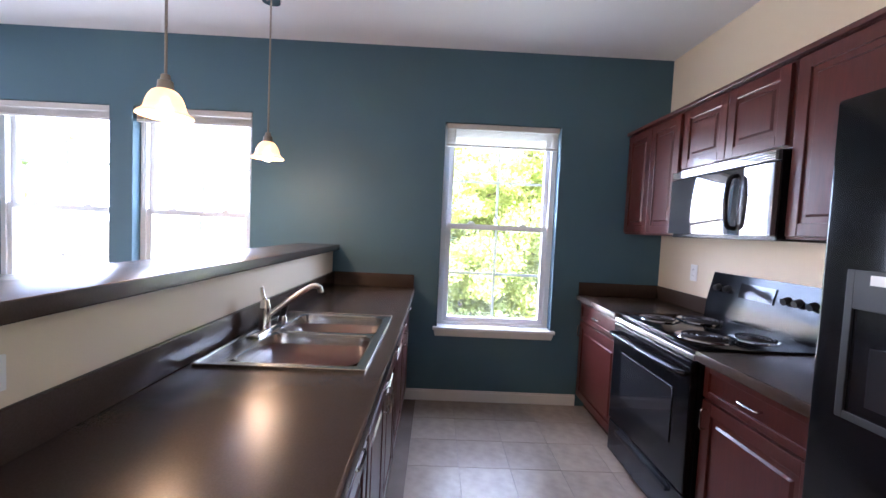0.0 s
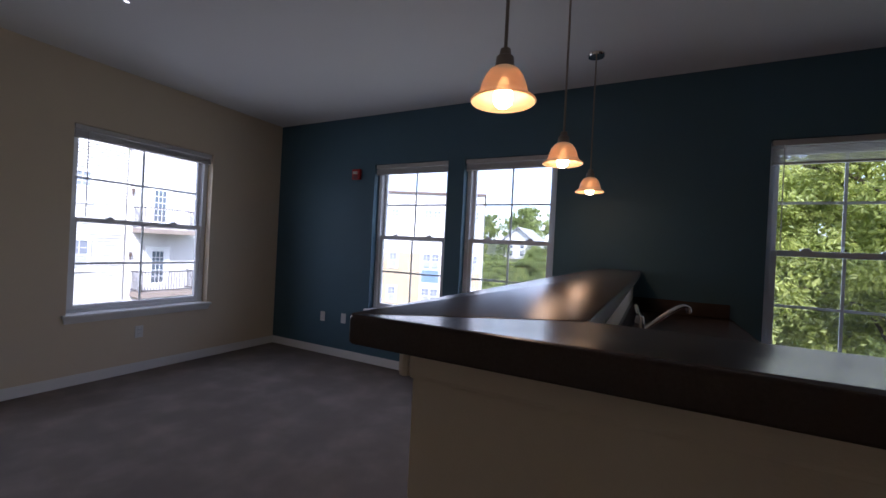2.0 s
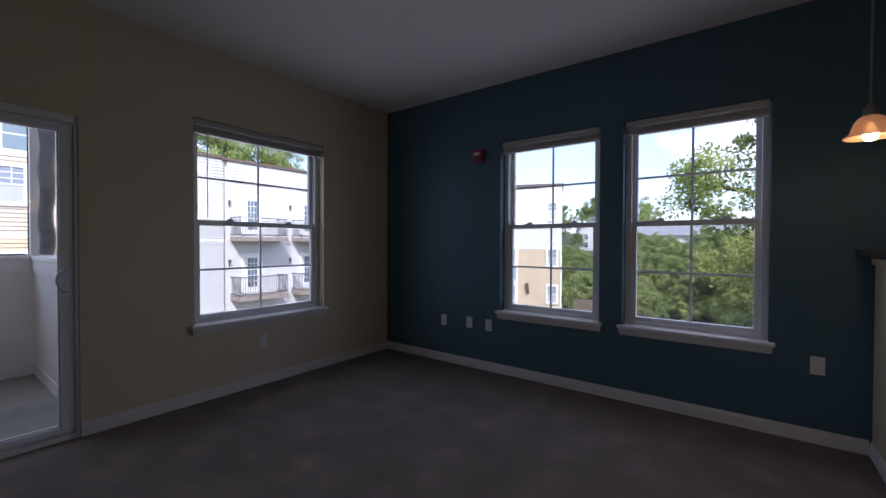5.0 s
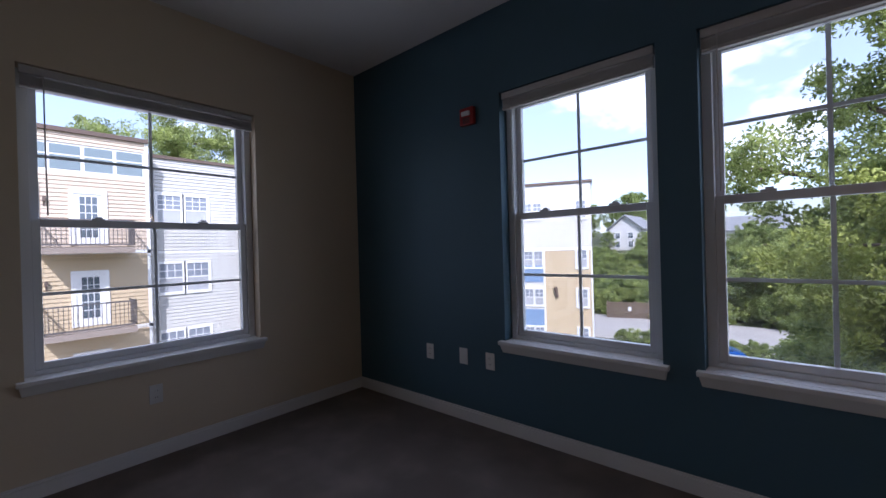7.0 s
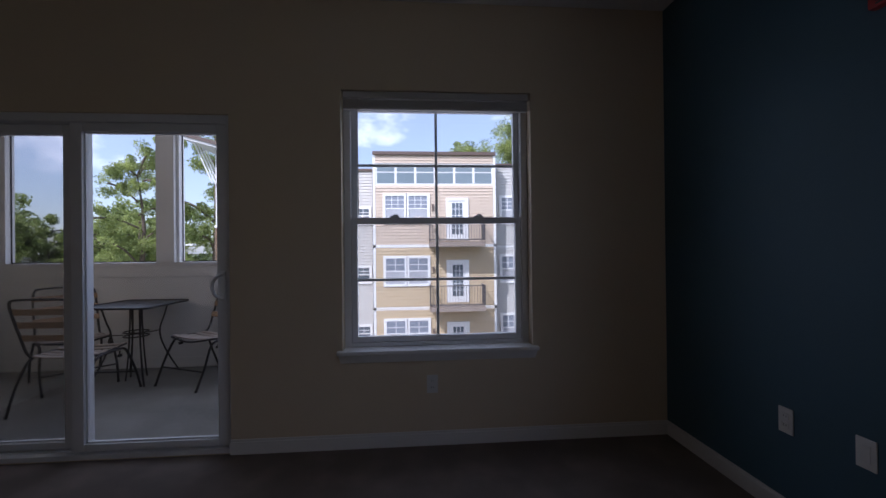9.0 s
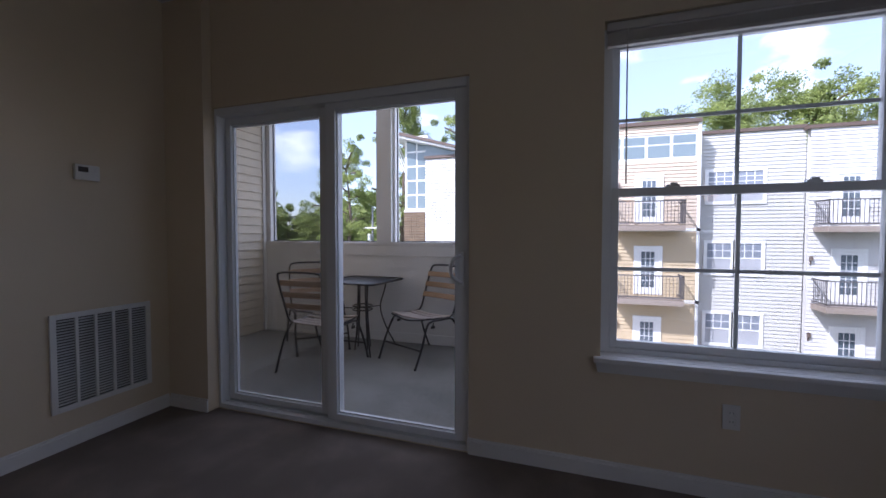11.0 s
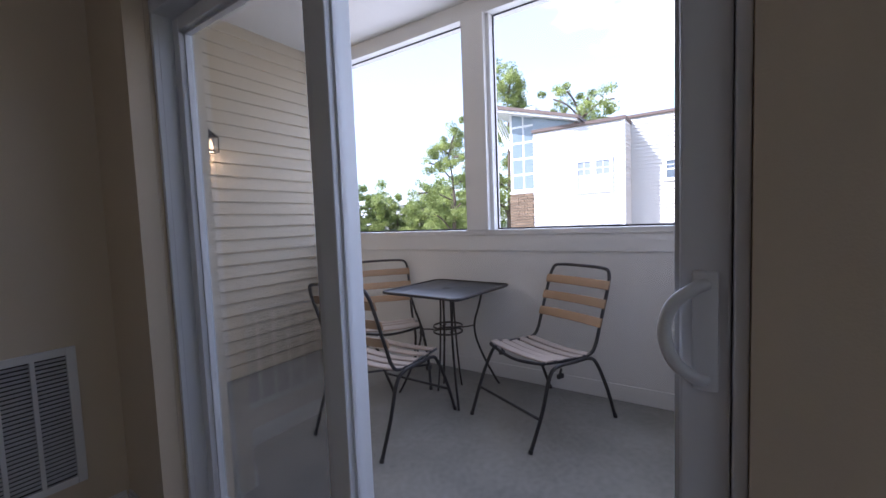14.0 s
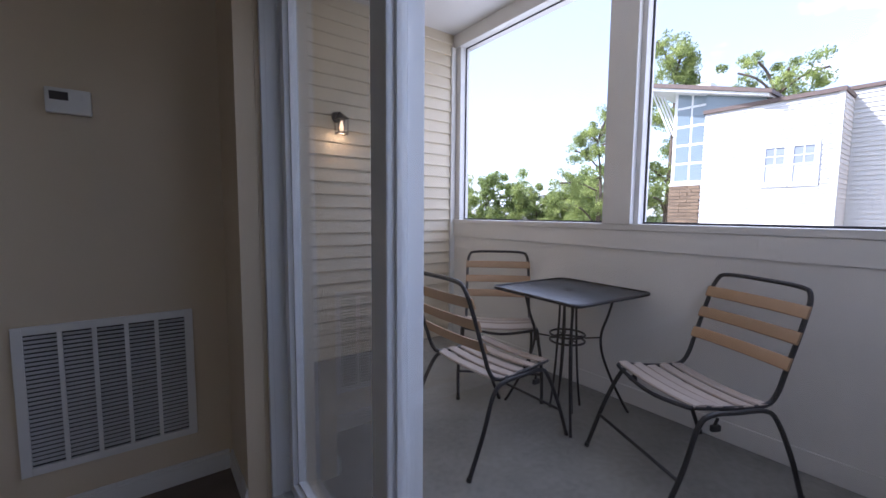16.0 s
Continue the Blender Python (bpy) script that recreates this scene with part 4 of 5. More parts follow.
structure("trim", "white siding corner trim", "trim", bm, "panel")


def lap_board(length, h):
    bm = bmesh.new()
    q = [bm.verts.new((x, y, z)) for x in (0, length) for y, z in ((0.0, 0.0), (0.019, 0.0), (0.0215, 0.008), (0.004, h), (0.0, h))]
    bm.faces.new(q[:5][::-1]), bm.faces.new(q[5:])
    for k in range(5):
        bm.faces.new((q[k], q[(k + 1) % 5], q[5 + (k + 1) % 5], q[5 + k]))
    return bm


first = None
for k in range(28):
    if first is None:
        first = part("board", lap_board(XO - 0.004 - (BX + 0.052), 0.107), "siding_tan", siding_wall)
        ob = first
    else:
        ob = new("board", first.data)
        ob.parent = siding_wall
    ob.location = (BX + 0.052, BS - 0.014, BF + 0.003 + k * 0.1040)


def lantern():
    g = thing("wall_lantern", "lit bronze wall lantern with clear glass on the siding", "lantern", pose(-6.44, BS + 0.006, 1.862))
    bm = bmesh.new()
    cyl(bm, (0, 0, 0.08), (0, 0.012, 0.08), 0.045, 0.04, 20)
    part("back_plate", bm, "bronze", g, "", True)
    bm = bmesh.new()
    tube(bm, smooth_path([(0, 0.01, 0.08), (0, 0.05, 0.105), (0, 0.085, 0.10), (0, 0.095, 0.085)]), 0.007, 8)
    part("arm", bm, "bronze", g, "", True)
    bm = bmesh.new()
    lathe(bm, [(0.0, 0.10), (0.008, 0.095), (0.012, 0.088), (0.03, 0.075), (0.058, 0.055), (0.06, 0.05), (0.0, 0.05)], 4)
    bmesh.ops.rotate(bm, verts=bm.verts, cent=(0, 0, 0), matrix=Matrix.Rotation(radians(45), 3, "Z"))
    bmesh.ops.translate(bm, verts=bm.verts, vec=(0, 0.095, 0))
    part("roof", bm, "bronze", g)
    bm = bmesh.new()
    for sx in (-1, 1):
        for sy in (-1, 1):
            cyl(bm, (sx * 0.036, 0.095 + sy * 0.036, -0.06), (sx * 0.040, 0.095 + sy * 0.040, 0.052), 0.004, None, 6)
    box(bm, -0.042, 0.042, 0.053, 0.137, -0.068, -0.058, bevel=0.002)
    part("cage", bm, "bronze", g)
    bm = bmesh.new()
    lathe(bm, [(0.0, -0.045), (0.014, -0.04), (0.018, -0.02), (0.012, 0.01), (0.003, 0.035)], 14)
    bmesh.ops.translate(bm, verts=bm.verts, vec=(0, 0.095, 0))
    part("bulb", bm, "lantern_bulb", g, "glowing flame bulb", True)
    lamp = bpy.data.lights.new("lantern_light", "POINT")
    lamp.energy, lamp.color, lamp.shadow_soft_size = 0.5, (1.0, 0.66, 0.34), 0.02
    new("lantern_light", lamp).matrix_world = pose(-6.44, BS + 0.006 + 0.095, 1.772)


lantern()


def bistro_table():
    t = thing("bistro_table", "square dark metal mesh bistro table with curved legs", "table", pose(-7.262, -0.785, BF, 0, 0, -3.5))
    bm = bmesh.new()
    s, r = 0.335, 0.045
    out = arc(s - r, s - r, r, 0, 90, 5) + arc(-s + r, s - r, r, 90, 180, 5) + arc(-s + r, -s + r, r, 180, 270, 5) + arc(s - r, -s + r, r, 270, 360, 5)
    prism(bm, out, 0.734, 0.748, bevel=0.003)
    top = part("tabletop", bm, "mesh_top", t, "dark blue-grey perforated metal top", True)
    bm = bmesh.new()
    tube(bm, [(x, y, 0.747) for x, y in out], 0.010, 8, True)
    part("rim", bm, "bronze", top, "", True)
    bm = bmesh.new()
    lathe(bm, [(0.022, 0.747), (0.022, 0.751), (0.034, 0.751), (0.036, 0.747)], 20)
    part("umbrella_ring", bm, "bronze", top, "", True)
    for k in range(4):
        a = radians(45 + 90 * k)
        c, s2 = math.cos(a), math.sin(a)
        bm = bmesh.new()
        tube(bm, smooth_path([(c * rr2, s2 * rr2, z) for rr2, z in ((0.27, 0.734), (0.235, 0.60), (0.20, 0.48), (0.21, 0.36), (0.27, 0.20), (0.345, 0.05), (0.375, 0.0))]), 0.008, 8)
        part("leg", bm, "bronze", t, "", True)
        bm = bmesh.new()
        a2 = a + radians(20)
        tube(bm, smooth_path([(math.cos(a2) * rr2, math.sin(a2) * rr2, z) for rr2, z in ((0.055, 0.734), (0.055, 0.60), (0.062, 0.45), (0.07, 0.30), (0.085, 0.12), (0.10, 0.0))]), 0.007, 8)
        part("centre_rod", bm, "bronze", t, "", True)
    for z in (0.43, 0.47):
        bm = bmesh.new()
        tube(bm, [(0.105 * math.cos(k * math.tau / 24), 0.105 * math.sin(k * math.tau / 24), z) for k in range(24)], 0.007, 8, True)
        part("ring", bm, "bronze", t, "", True)
    bm = bmesh.new()
    for k in range(4):
        a = radians(65 + 90 * k)
        tube(bm, [(0.06 * math.cos(a), 0.06 * math.sin(a), 0.45), (0.105 * math.cos(a), 0.105 * math.sin(a), 0.45)], 0.005, 6)
    for k in range(4):
        a = radians(45 + 90 * k)
        tube(bm, [(0.105 * math.cos(a), 0.105 * math.sin(a), 0.45), (0.2 * math.cos(a), 0.2 * math.sin(a), 0.46)], 0.005, 6)
    part("brace", bm, "bronze", t, "", True)


bistro_table()


def bistro_chair(m, label):
    """Folding bistro chair: local +y is the way it faces; tube frame with wood-look slats."""
    c = thing("bistro_chair", label, "chair", m, "bistro chairs")
    hw, r = 0.24, 0.0105
    # back hoop runs down into the side rails and on to the front edge
    bm = bmesh.new()
    left = [(-hw, 0.20, 0.445), (-hw, 0.0, 0.425), (-hw, -0.15, 0.425), (-hw, -0.205, 0.47), (-hw, -0.243, 0.57), (-hw, -0.317, 0.78), (-hw + 0.012, -0.352, 0.878), (-hw + 0.06, -0.362, 0.908)]
    right = [(-x, y, z) for x, y, z in left[::-1]]
    tube(bm, smooth_path(left + [(0, -0.364, 0.913)] + right, 5), r, 8)
    part("back_frame", bm, "bronze", c, "", True)
    bm = bmesh.new()
    tube(bm, smooth_path([(-hw, 0.20, 0.445), (-hw + 0.03, 0.215, 0.437), (0, 0.222, 0.41), (hw - 0.03, 0.215, 0.437), (hw, 0.20, 0.445)], 5), r * 0.9, 8)
    part("front_rail", bm, "bronze", c, "", True)
    for sx in (-1, 1):
        x = sx * (hw + 0.018)
        bm = bmesh.new()
        xf = sx * 0.268
        tube(bm, smooth_path([(xf, 0.35, 0.0), (x + sx * 0.016, 0.265, 0.20), (x, 0.19, 0.37), (x, 0.13, 0.415), (x, 0.0, 0.415), (x, -0.13, 0.41), (x, -0.195, 0.36), (x + sx * 0.014, -0.265, 0.20), (xf, -0.345, 0.0)], 5), r, 8)
        leg = part("leg", bm, "bronze", c, "bent tube side leg", True)
        bm = bmesh.new()
        for y in (0.35, -0.345):
            cyl(bm, (xf, y, 0.0), (xf, y * 0.985, 0.02), 0.0125, None, 10)
        part("foot_cap", bm, "blackmatt", leg)
        bm = bmesh.new()
        box(bm, x - sx * 0.004 - 0.008, x - sx * 0.004 + 0.008, 0.085, 0.125, 0.345, 0.37, bevel=0.002)
        tube(bm, [(x, 0.10, 0.40), (x - sx * 0.01, 0.105, 0.36)], 0.006, 6)
        part("hinge", bm, "bronze", leg)
    bm = bmesh.new()
    tube(bm, [(-hw - 0.030, 0.280, 0.165), (hw + 0.030, 0.280, 0.165)], 0.008, 8)
    part("stretcher", bm, "bronze", c, "", True)
    for k in range(5):
        y = 0.175 - k * 0.078
        zz = 0.445 - 0.012 * min(k, 2)
        bm = bmesh.new()
        rows = []
        for i in range(9):
            u = i / 8 * 2 - 1
            sag = -0.014 * (1 - u * u)
            rows.append([bm.verts.new((u * (hw + 0.008), y + dy, zz + dz + sag)) for dy, dz in ((-0.029, 0.006), (-0.024, 0.012), (0.024, 0.012), (0.029, 0.006), (0.026, 0.0), (-0.026, 0.0))])
        for a, b2 in zip(rows, rows[1:]):
            for q in range(6):
                bm.faces.new((a[q], a[(q + 1) % 6], b2[(q + 1) % 6], b2[q]))
        bm.faces.new(rows[0][::-1]), bm.faces.new(rows[-1])
        part("seat_slat", bm, "slatpale", c, "", True)
    for k in range(3):
        z = 0.596 + k * 0.108
        yb = -0.243 - (z - 0.57) * 0.35
        bm = bmesh.new()
        rows = []
        for i in range(9):
            u = i / 8 * 2 - 1
            bow = -0.014 * (1 - u * u)
            rows.append([bm.verts.new((u * (hw + 0.012), yb + dy + bow - (dz * 0.35), z + dz)) for dy, dz in ((0.013, -0.026), (0.016, -0.022), (0.016, 0.022), (0.013, 0.026), (0.004, 0.026), (0.004, -0.026))])
        for a, b2 in zip(rows, rows[1:]):
            for q in range(6):
                bm.faces.new((a[q], a[(q + 1) % 6], b2[(q + 1) % 6], b2[q]))
        bm.faces.new(rows[0][::-1]), bm.faces.new(rows[-1])
        part("back_slat", bm, "slatwood", c, "", True)
    return c


chair = bistro_chair(pose(-7.185, -0.048, BF, 0, 0, -115.4), "metal bistro chair with tan slats beside the parapet")
other = copy_thing(chair, pose(-6.645, -0.845, BF, 0, 0, 89))
tagged(other, "metal bistro chair with tan slats drawn up to the table")
other = copy_thing(chair, pose(-7.20, -1.33, BF, 0, 0, -42))
tagged(other, "metal bistro chair with tan slats against the siding wall")

# kitchen floor tiles
first = None
for i in range(6):
    for j in range(17):
        if first is None:
            bm = bmesh.new()
            box(bm, 0.0015, 0.3020, 0.0015, 0.3020, -0.0045, -0.0005, bevel=0.001)
            first = part("tile", bm, "tile", kitchen_floor)
            ob = first
        else:
            ob = new("tile", first.data)
            ob.parent = kitchen_floor
        ob.location = (-0.60 + i * 0.3035, -1.28 + j * 0.3035 - 0.22, 0)


# ---- outside: ground ----
def ground_z(x, y):
    """Height of the land: a court to the west, lower to the north, then a hill."""
    s = lambda a, b, v: max(0.0, min(1.0, (v - a) / (b - a))) ** 2 * (3 - 2 * max(0.0, min(1.0, (v - a) / (b - a))))
    z = -4.1 - 2.2 * s(8, 24, y)
    z += 6.5 * s(46, 72, y) + 5.0 * s(72, 160, y)
    z += 3.0 * s(40, 120, -x) * (1 - s(20, 60, y))
    return z


for key, base, rough, kw in (
        ("grass", (0.105, 0.125, 0.048), 0.9, dict(grain=0.8, scale=6, blotch=0.6, blotch_scale=0.25, bump=0.8, bump_scale=30)),
        ("asphalt", (0.42, 0.40, 0.37), 0.9, dict(grain=0.4, scale=12, blotch=0.35, blotch_scale=0.3)),
        ("bark", (0.16, 0.12, 0.085), 0.9, dict(grain=0.9, scale=9, stretch=(3, 3, 0.6), bump=1.0, bump_scale=9)),
        ("vinyl_white", (0.66, 0.645, 0.62), 0.5, dict(grain=0.1, scale=3, blotch=0.06, blotch_scale=0.4)),
        ("vinyl_grey", (0.58, 0.57, 0.53), 0.5, dict(grain=0.1, scale=3, blotch=0.08, blotch_scale=0.4)),
        ("vinyl_tan", (0.57, 0.45, 0.28), 0.5, dict(grain=0.12, scale=3, blotch=0.08, blotch_scale=0.4)),
        ("vinyl_pink", (0.61, 0.50, 0.38), 0.5, dict(grain=0.12, scale=3, blotch=0.08, blotch_scale=0.4)),
        ("vinyl_blue", (0.20, 0.30, 0.46), 0.5, dict(grain=0.12, scale=3)),
        ("trim_out", (0.82, 0.82, 0.80), 0.5, dict(grain=0.05, scale=5)),
        ("roof_edge", (0.13, 0.09, 0.07), 0.6, dict(grain=0.3, scale=8)),
        ("shingle", (0.26, 0.27, 0.28), 0.9, dict(grain=0.5, scale=6)),
        ("window_dark", (0.10, 0.13, 0.16), 0.08, dict(blotch=0.6, blotch_scale=0.8, specular=0.8)),
        ("window_pale", (0.27, 0.30, 0.35), 0.12, dict(blotch=0.5, blotch_scale=1.0)),
        ("window_blind", (0.46, 0.47, 0.49), 0.25, dict(blotch=0.35, blotch_scale=1.2)),
        ("tower_glass", (0.20, 0.26, 0.28), 0.16, dict(blotch=0.5, blotch_scale=0.5, specular=0.8)),
        ("rail", (0.10, 0.09, 0.09), 0.5, dict(grain=0.3, scale=20)),
        ("deck", (0.33, 0.27, 0.22), 0.7, dict(grain=0.4, scale=12)),
        ("brick_far", (0.33, 0.23, 0.14), 0.85, dict(grain=0.7, scale=5, blotch=0.5, blotch_scale=3, island=0.4)),
        ("mortar", (0.46, 0.42, 0.37), 0.9, dict(grain=0.3, scale=20)),
        ("fence_wood", (0.20, 0.15, 0.11), 0.85, dict(grain=0.5, scale=9, stretch=(4, 4, 0.6), island=0.3)),
        ("kerb_red", (0.50, 0.06, 0.04), 0.7, dict(grain=0.3, scale=8)),
        ("car_blue", (0.02, 0.10, 0.36), 0.18, dict(grain=0.05, scale=3, coat=0.5))):
    M[key] = mat(key, base, rough, **kw)


def leaf_material(name, a, b):
    m, n, l, bs = shader(name)
    g = n.new("ShaderNodeNewGeometry")
    r = n.new("ShaderNodeValToRGB")
    r.color_ramp.elements[0].color, r.color_ramp.elements[1].color = (*a, 1), (*b, 1)
    nz2, mt2 = n.new("ShaderNodeTexNoise"), n.new("ShaderNodeMath")
    nz2.inputs["Scale"].default_value, nz2.inputs["Detail"].default_value = 1.5, 3.0
    l.new(g.outputs["Position"], nz2.inputs["Vector"])
    sp = n.new("ShaderNodeMapRange")
    sp.inputs[1].default_value, sp.inputs[2].default_value = 0.36, 0.64
    l.new(nz2.outputs["Fac"], sp.inputs[0])
    mt2.operation = "MULTIPLY_ADD"
    mt2.inputs[1].default_value = 0.35
    sc2 = n.new("ShaderNodeMath")
    sc2.operation = "MULTIPLY"
    sc2.inputs[1].default_value = 0.7
    l.new(sp.outputs[0], sc2.inputs[0])
    l.new(g.outputs["Random Per Island"], mt2.inputs[0])
    l.new(sc2.outputs[0], mt2.inputs[2])
    l.new(mt2.outputs[0], r.inputs[0])
    l.new(r.outputs[0], bs.inputs["Base Color"])
    bs.inputs["Roughness"].default_value = 0.55
    tl, mx = n.new("ShaderNodeBsdfTranslucent"), n.new("ShaderNodeMixShader")
    l.new(r.outputs[0], tl.inputs[0])
    mx.inputs[0].default_value = 0.5
    l.new(bs.outputs[0], mx.inputs[1])
    l.new(tl.outputs[0], mx.inputs[2])
    l.new(mx.outputs[0], n["Material Output"].inputs[0])
    return m


M["leaf"] = leaf_material("broad_green_leaves", (0.10, 0.15, 0.042), (0.52, 0.58, 0.19))
M["leaf_dark"] = leaf_material("dark_green_leaves", (0.08, 0.12, 0.038), (0.42, 0.50, 0.16))
M["leaf_yellow"] = leaf_material("yellow_green_leaves", (0.20, 0.25, 0.055), (0.52, 0.56, 0.15))

bm = bmesh.new()
xs = [-900, -400, -200, -120, -90] + [-75 + 5 * i for i in range(27)] + [90, 140, 300, 900]
ys = [-900, -300, -150, -80] + [-60 + 5 * i for i in range(45)] + [200, 300, 500, 900]
gv = [[bm.verts.new((x, y, ground_z(x, y))) for y in ys] for x in xs]
for i in range(len(xs) - 1):
    for j in range(len(ys) - 1):
        bm.faces.new((gv[i][j], gv[i + 1][j], gv[i + 1][j + 1], gv[i][j + 1]))
structure("ground", "green grass and planted ground sloping down to the north", "ground", bm, "grass", True)


bm = bmesh.new()
box(bm, -30, -2.8, 33.9, 44.4, -6.6, ground_z(-10, 38) + 0.08)
structure("road", "pale sunlit asphalt car park behind the buildings", "car park", bm, "asphalt")
bm = bmesh.new()
box(bm, -21.6, -9.5, -28, 8, -4.4, ground_z(-15, 0) + 0.06)
structure("pavement", "pale concrete court below the balcony", "pavement", bm, "asphalt")
bm = bmesh.new()
box(bm, -23.0, -21.6, -8, 19, -4.4, -4.0)
structure("planting_bed", "brown mulch bed along the foot of the building", "planting bed", bm, "deck")
# plain lower walls under the flat, which close the building to the ground
bm = bmesh.new()
box(bm, XW - T, XE + T, YS - T, YN + T, -6.6, -0.31)
structure("building_base", "plain pale lower storeys of the home building", "wall", bm, "vinyl_grey")


def lap_wall(bm, m, length, z0, z1, step=0.16):
    """Lap siding facing local -y, from x 0 to length: overlapped boards as a toothed sheet with a back."""
    n = max(1, round((z1 - z0) / step))
    h = (z1 - z0) / n
    prof = []
    for k in range(n):
        prof += [(-0.035, z0 + k * h), (0.0, z0 + (k + 1) * h)]
    prof += [(0.25, z1), (0.25, z0)]
    a = [bm.verts.new(m @ Vector((0, y, z))) for y, z in prof]
    b = [bm.verts.new(m @ Vector((length, y, z))) for y, z in prof]
    for k in range(len(prof)):
        bm.faces.new((a[k], b[k], b[(k + 1) % len(prof)], a[(k + 1) % len(prof)]))


def wall_part(parent, m, length, z0, z1, material, step=0.16):
    bm = bmesh.new()
    lap_wall(bm, m, length, z0, z1, step)
    return part("wall", bm, material, parent)


def trim_box(parent, m, x0, x1, y0, y1, z0, z1, material="trim_out", name="trim"):
    bm = bmesh.new()
    box(bm, x0, x1, y0, y1, z0, z1)
    bm.transform(m)
    return part(name, bm, material, parent)


def far_window(parent, m, x, z, w, h, grid=(2, 2), glass="window_pale", transom=False):
    """A window of a far house: casing, panes set back, bars."""
    bm = bmesh.new()
    f = 0.13
    for a, b, c, e in ((x - f, x, z - f, z + h + f), (x + w, x + w + f, z - f, z + h + f), (x, x + w, z + h, z + h + f), (x, x + w, z - f, z)):
        box(bm, a, b, -0.085, 0.02, c, e)
    bm.transform(m)
    wnd = part("window", bm, "trim_out", parent)
    bm = bmesh.new()
    box(bm, x, x + w, -0.050, -0.042, z + h * 0.5, z + h)
    bm.transform(m)
    part("pane", bm, glass, wnd)
    bm = bmesh.new()
    box(bm, x, x + w, -0.046, -0.038, z, z + h * 0.5)
    bm.transform(m)
    part("pane", bm, "window_blind" if glass == "window_pale" else glass, wnd)
    bm = bmesh.new()
    for i in range(1, grid[0]):
        cx = x + w * i / grid[0]
        box(bm, cx - 0.014, cx + 0.014, -0.062, -0.048, z + h * 0.5, z + h)
    box(bm, x, x + w, -0.064, -0.049, z + h * 0.5 - 0.028, z + h * 0.5 + 0.028)
    for k in range(1, grid[1]):
        cz = z + h * (0.5 + 0.5 * k / grid[1])
        box(bm, x, x + w, -0.063, -0.049, cz - 0.014, cz + 0.014)
    bm.transform(m)
    part("bars", bm, "trim_out", wnd)


def far_balcony(parent, m, x0, x1, z, depth=1.1, bars=True):
    bm = bmesh.new()
    box(bm, x0, x1, -depth, -0.02, z - 0.22, z)
    bm.transform(m)
    b = part("balcony", bm, "deck", parent)
    bm = bmesh.new()
    for zz in (z + 0.08, z + 0.98):
        box(bm, x0, x1, -depth, -depth + 0.05, zz, zz + 0.05)
        box(bm, x0, x0 + 0.05, -depth, -0.02, zz, zz + 0.05)
        box(bm, x1 - 0.05, x1, -depth, -0.02, zz, zz + 0.05)
    n = int((x1 - x0) / 0.13)
    for k in range(n + 1):
        xx = x0 + (x1 - x0 - 0.02) * k / n
        box(bm, xx, xx + 0.02, -depth + 0.01, -depth + 0.03, z + 0.08, z + 1.0)
    for k in range(8):
        for xx in (x0 + 0.01, x1 - 0.03):
            box(bm, xx, xx + 0.02, -depth + 0.13 * k, -depth + 0.13 * k + 0.02, z + 0.08, z + 1.0)
    bm.transform(m)
    part("railing", bm, "rail", b, "dark metal balcony railing")


def far_door(parent, m, x, z, w=0.85, h=1.98):
    bm = bmesh.new()
    f = 0.14
    for a, b, c, e in ((x - f, x, z, z + h + f), (x + w, x + w + f, z, z + h + f), (x, x + w, z + h, z + h + f)):
        box(bm, a, b, -0.085, 0.02, c, e)
    box(bm, x, x + w, -0.052, 0.01, z, z + h)
    bm.transform(m)
    d = part("door", bm, "trim_out", parent)
    bm = bmesh.new()
    for i in range(3):
        for k in range(5):
            box(bm, x + 0.15 + i * (w - 0.3) / 3 + 0.015, x + 0.15 + (i + 1) * (w - 0.3) / 3 - 0.015, -0.058, -0.051, z + 0.3 + k * 0.32, z + 0.59 + k * 0.32)
    bm.transform(m)
    part("door_panes", bm, "window_dark", d)
    bm = bmesh.new()
    box(bm, x - 0.85, x - 0.76, -0.16, -0.02, z + 1.62, z + 1.80, bevel=0.01)
    box(bm, x - 0.83, x - 0.78, -0.05, -0.02, z + 1.45, z + 1.64)
    bm.transform(m)
    part("porch_light", bm, "roof_edge", parent)


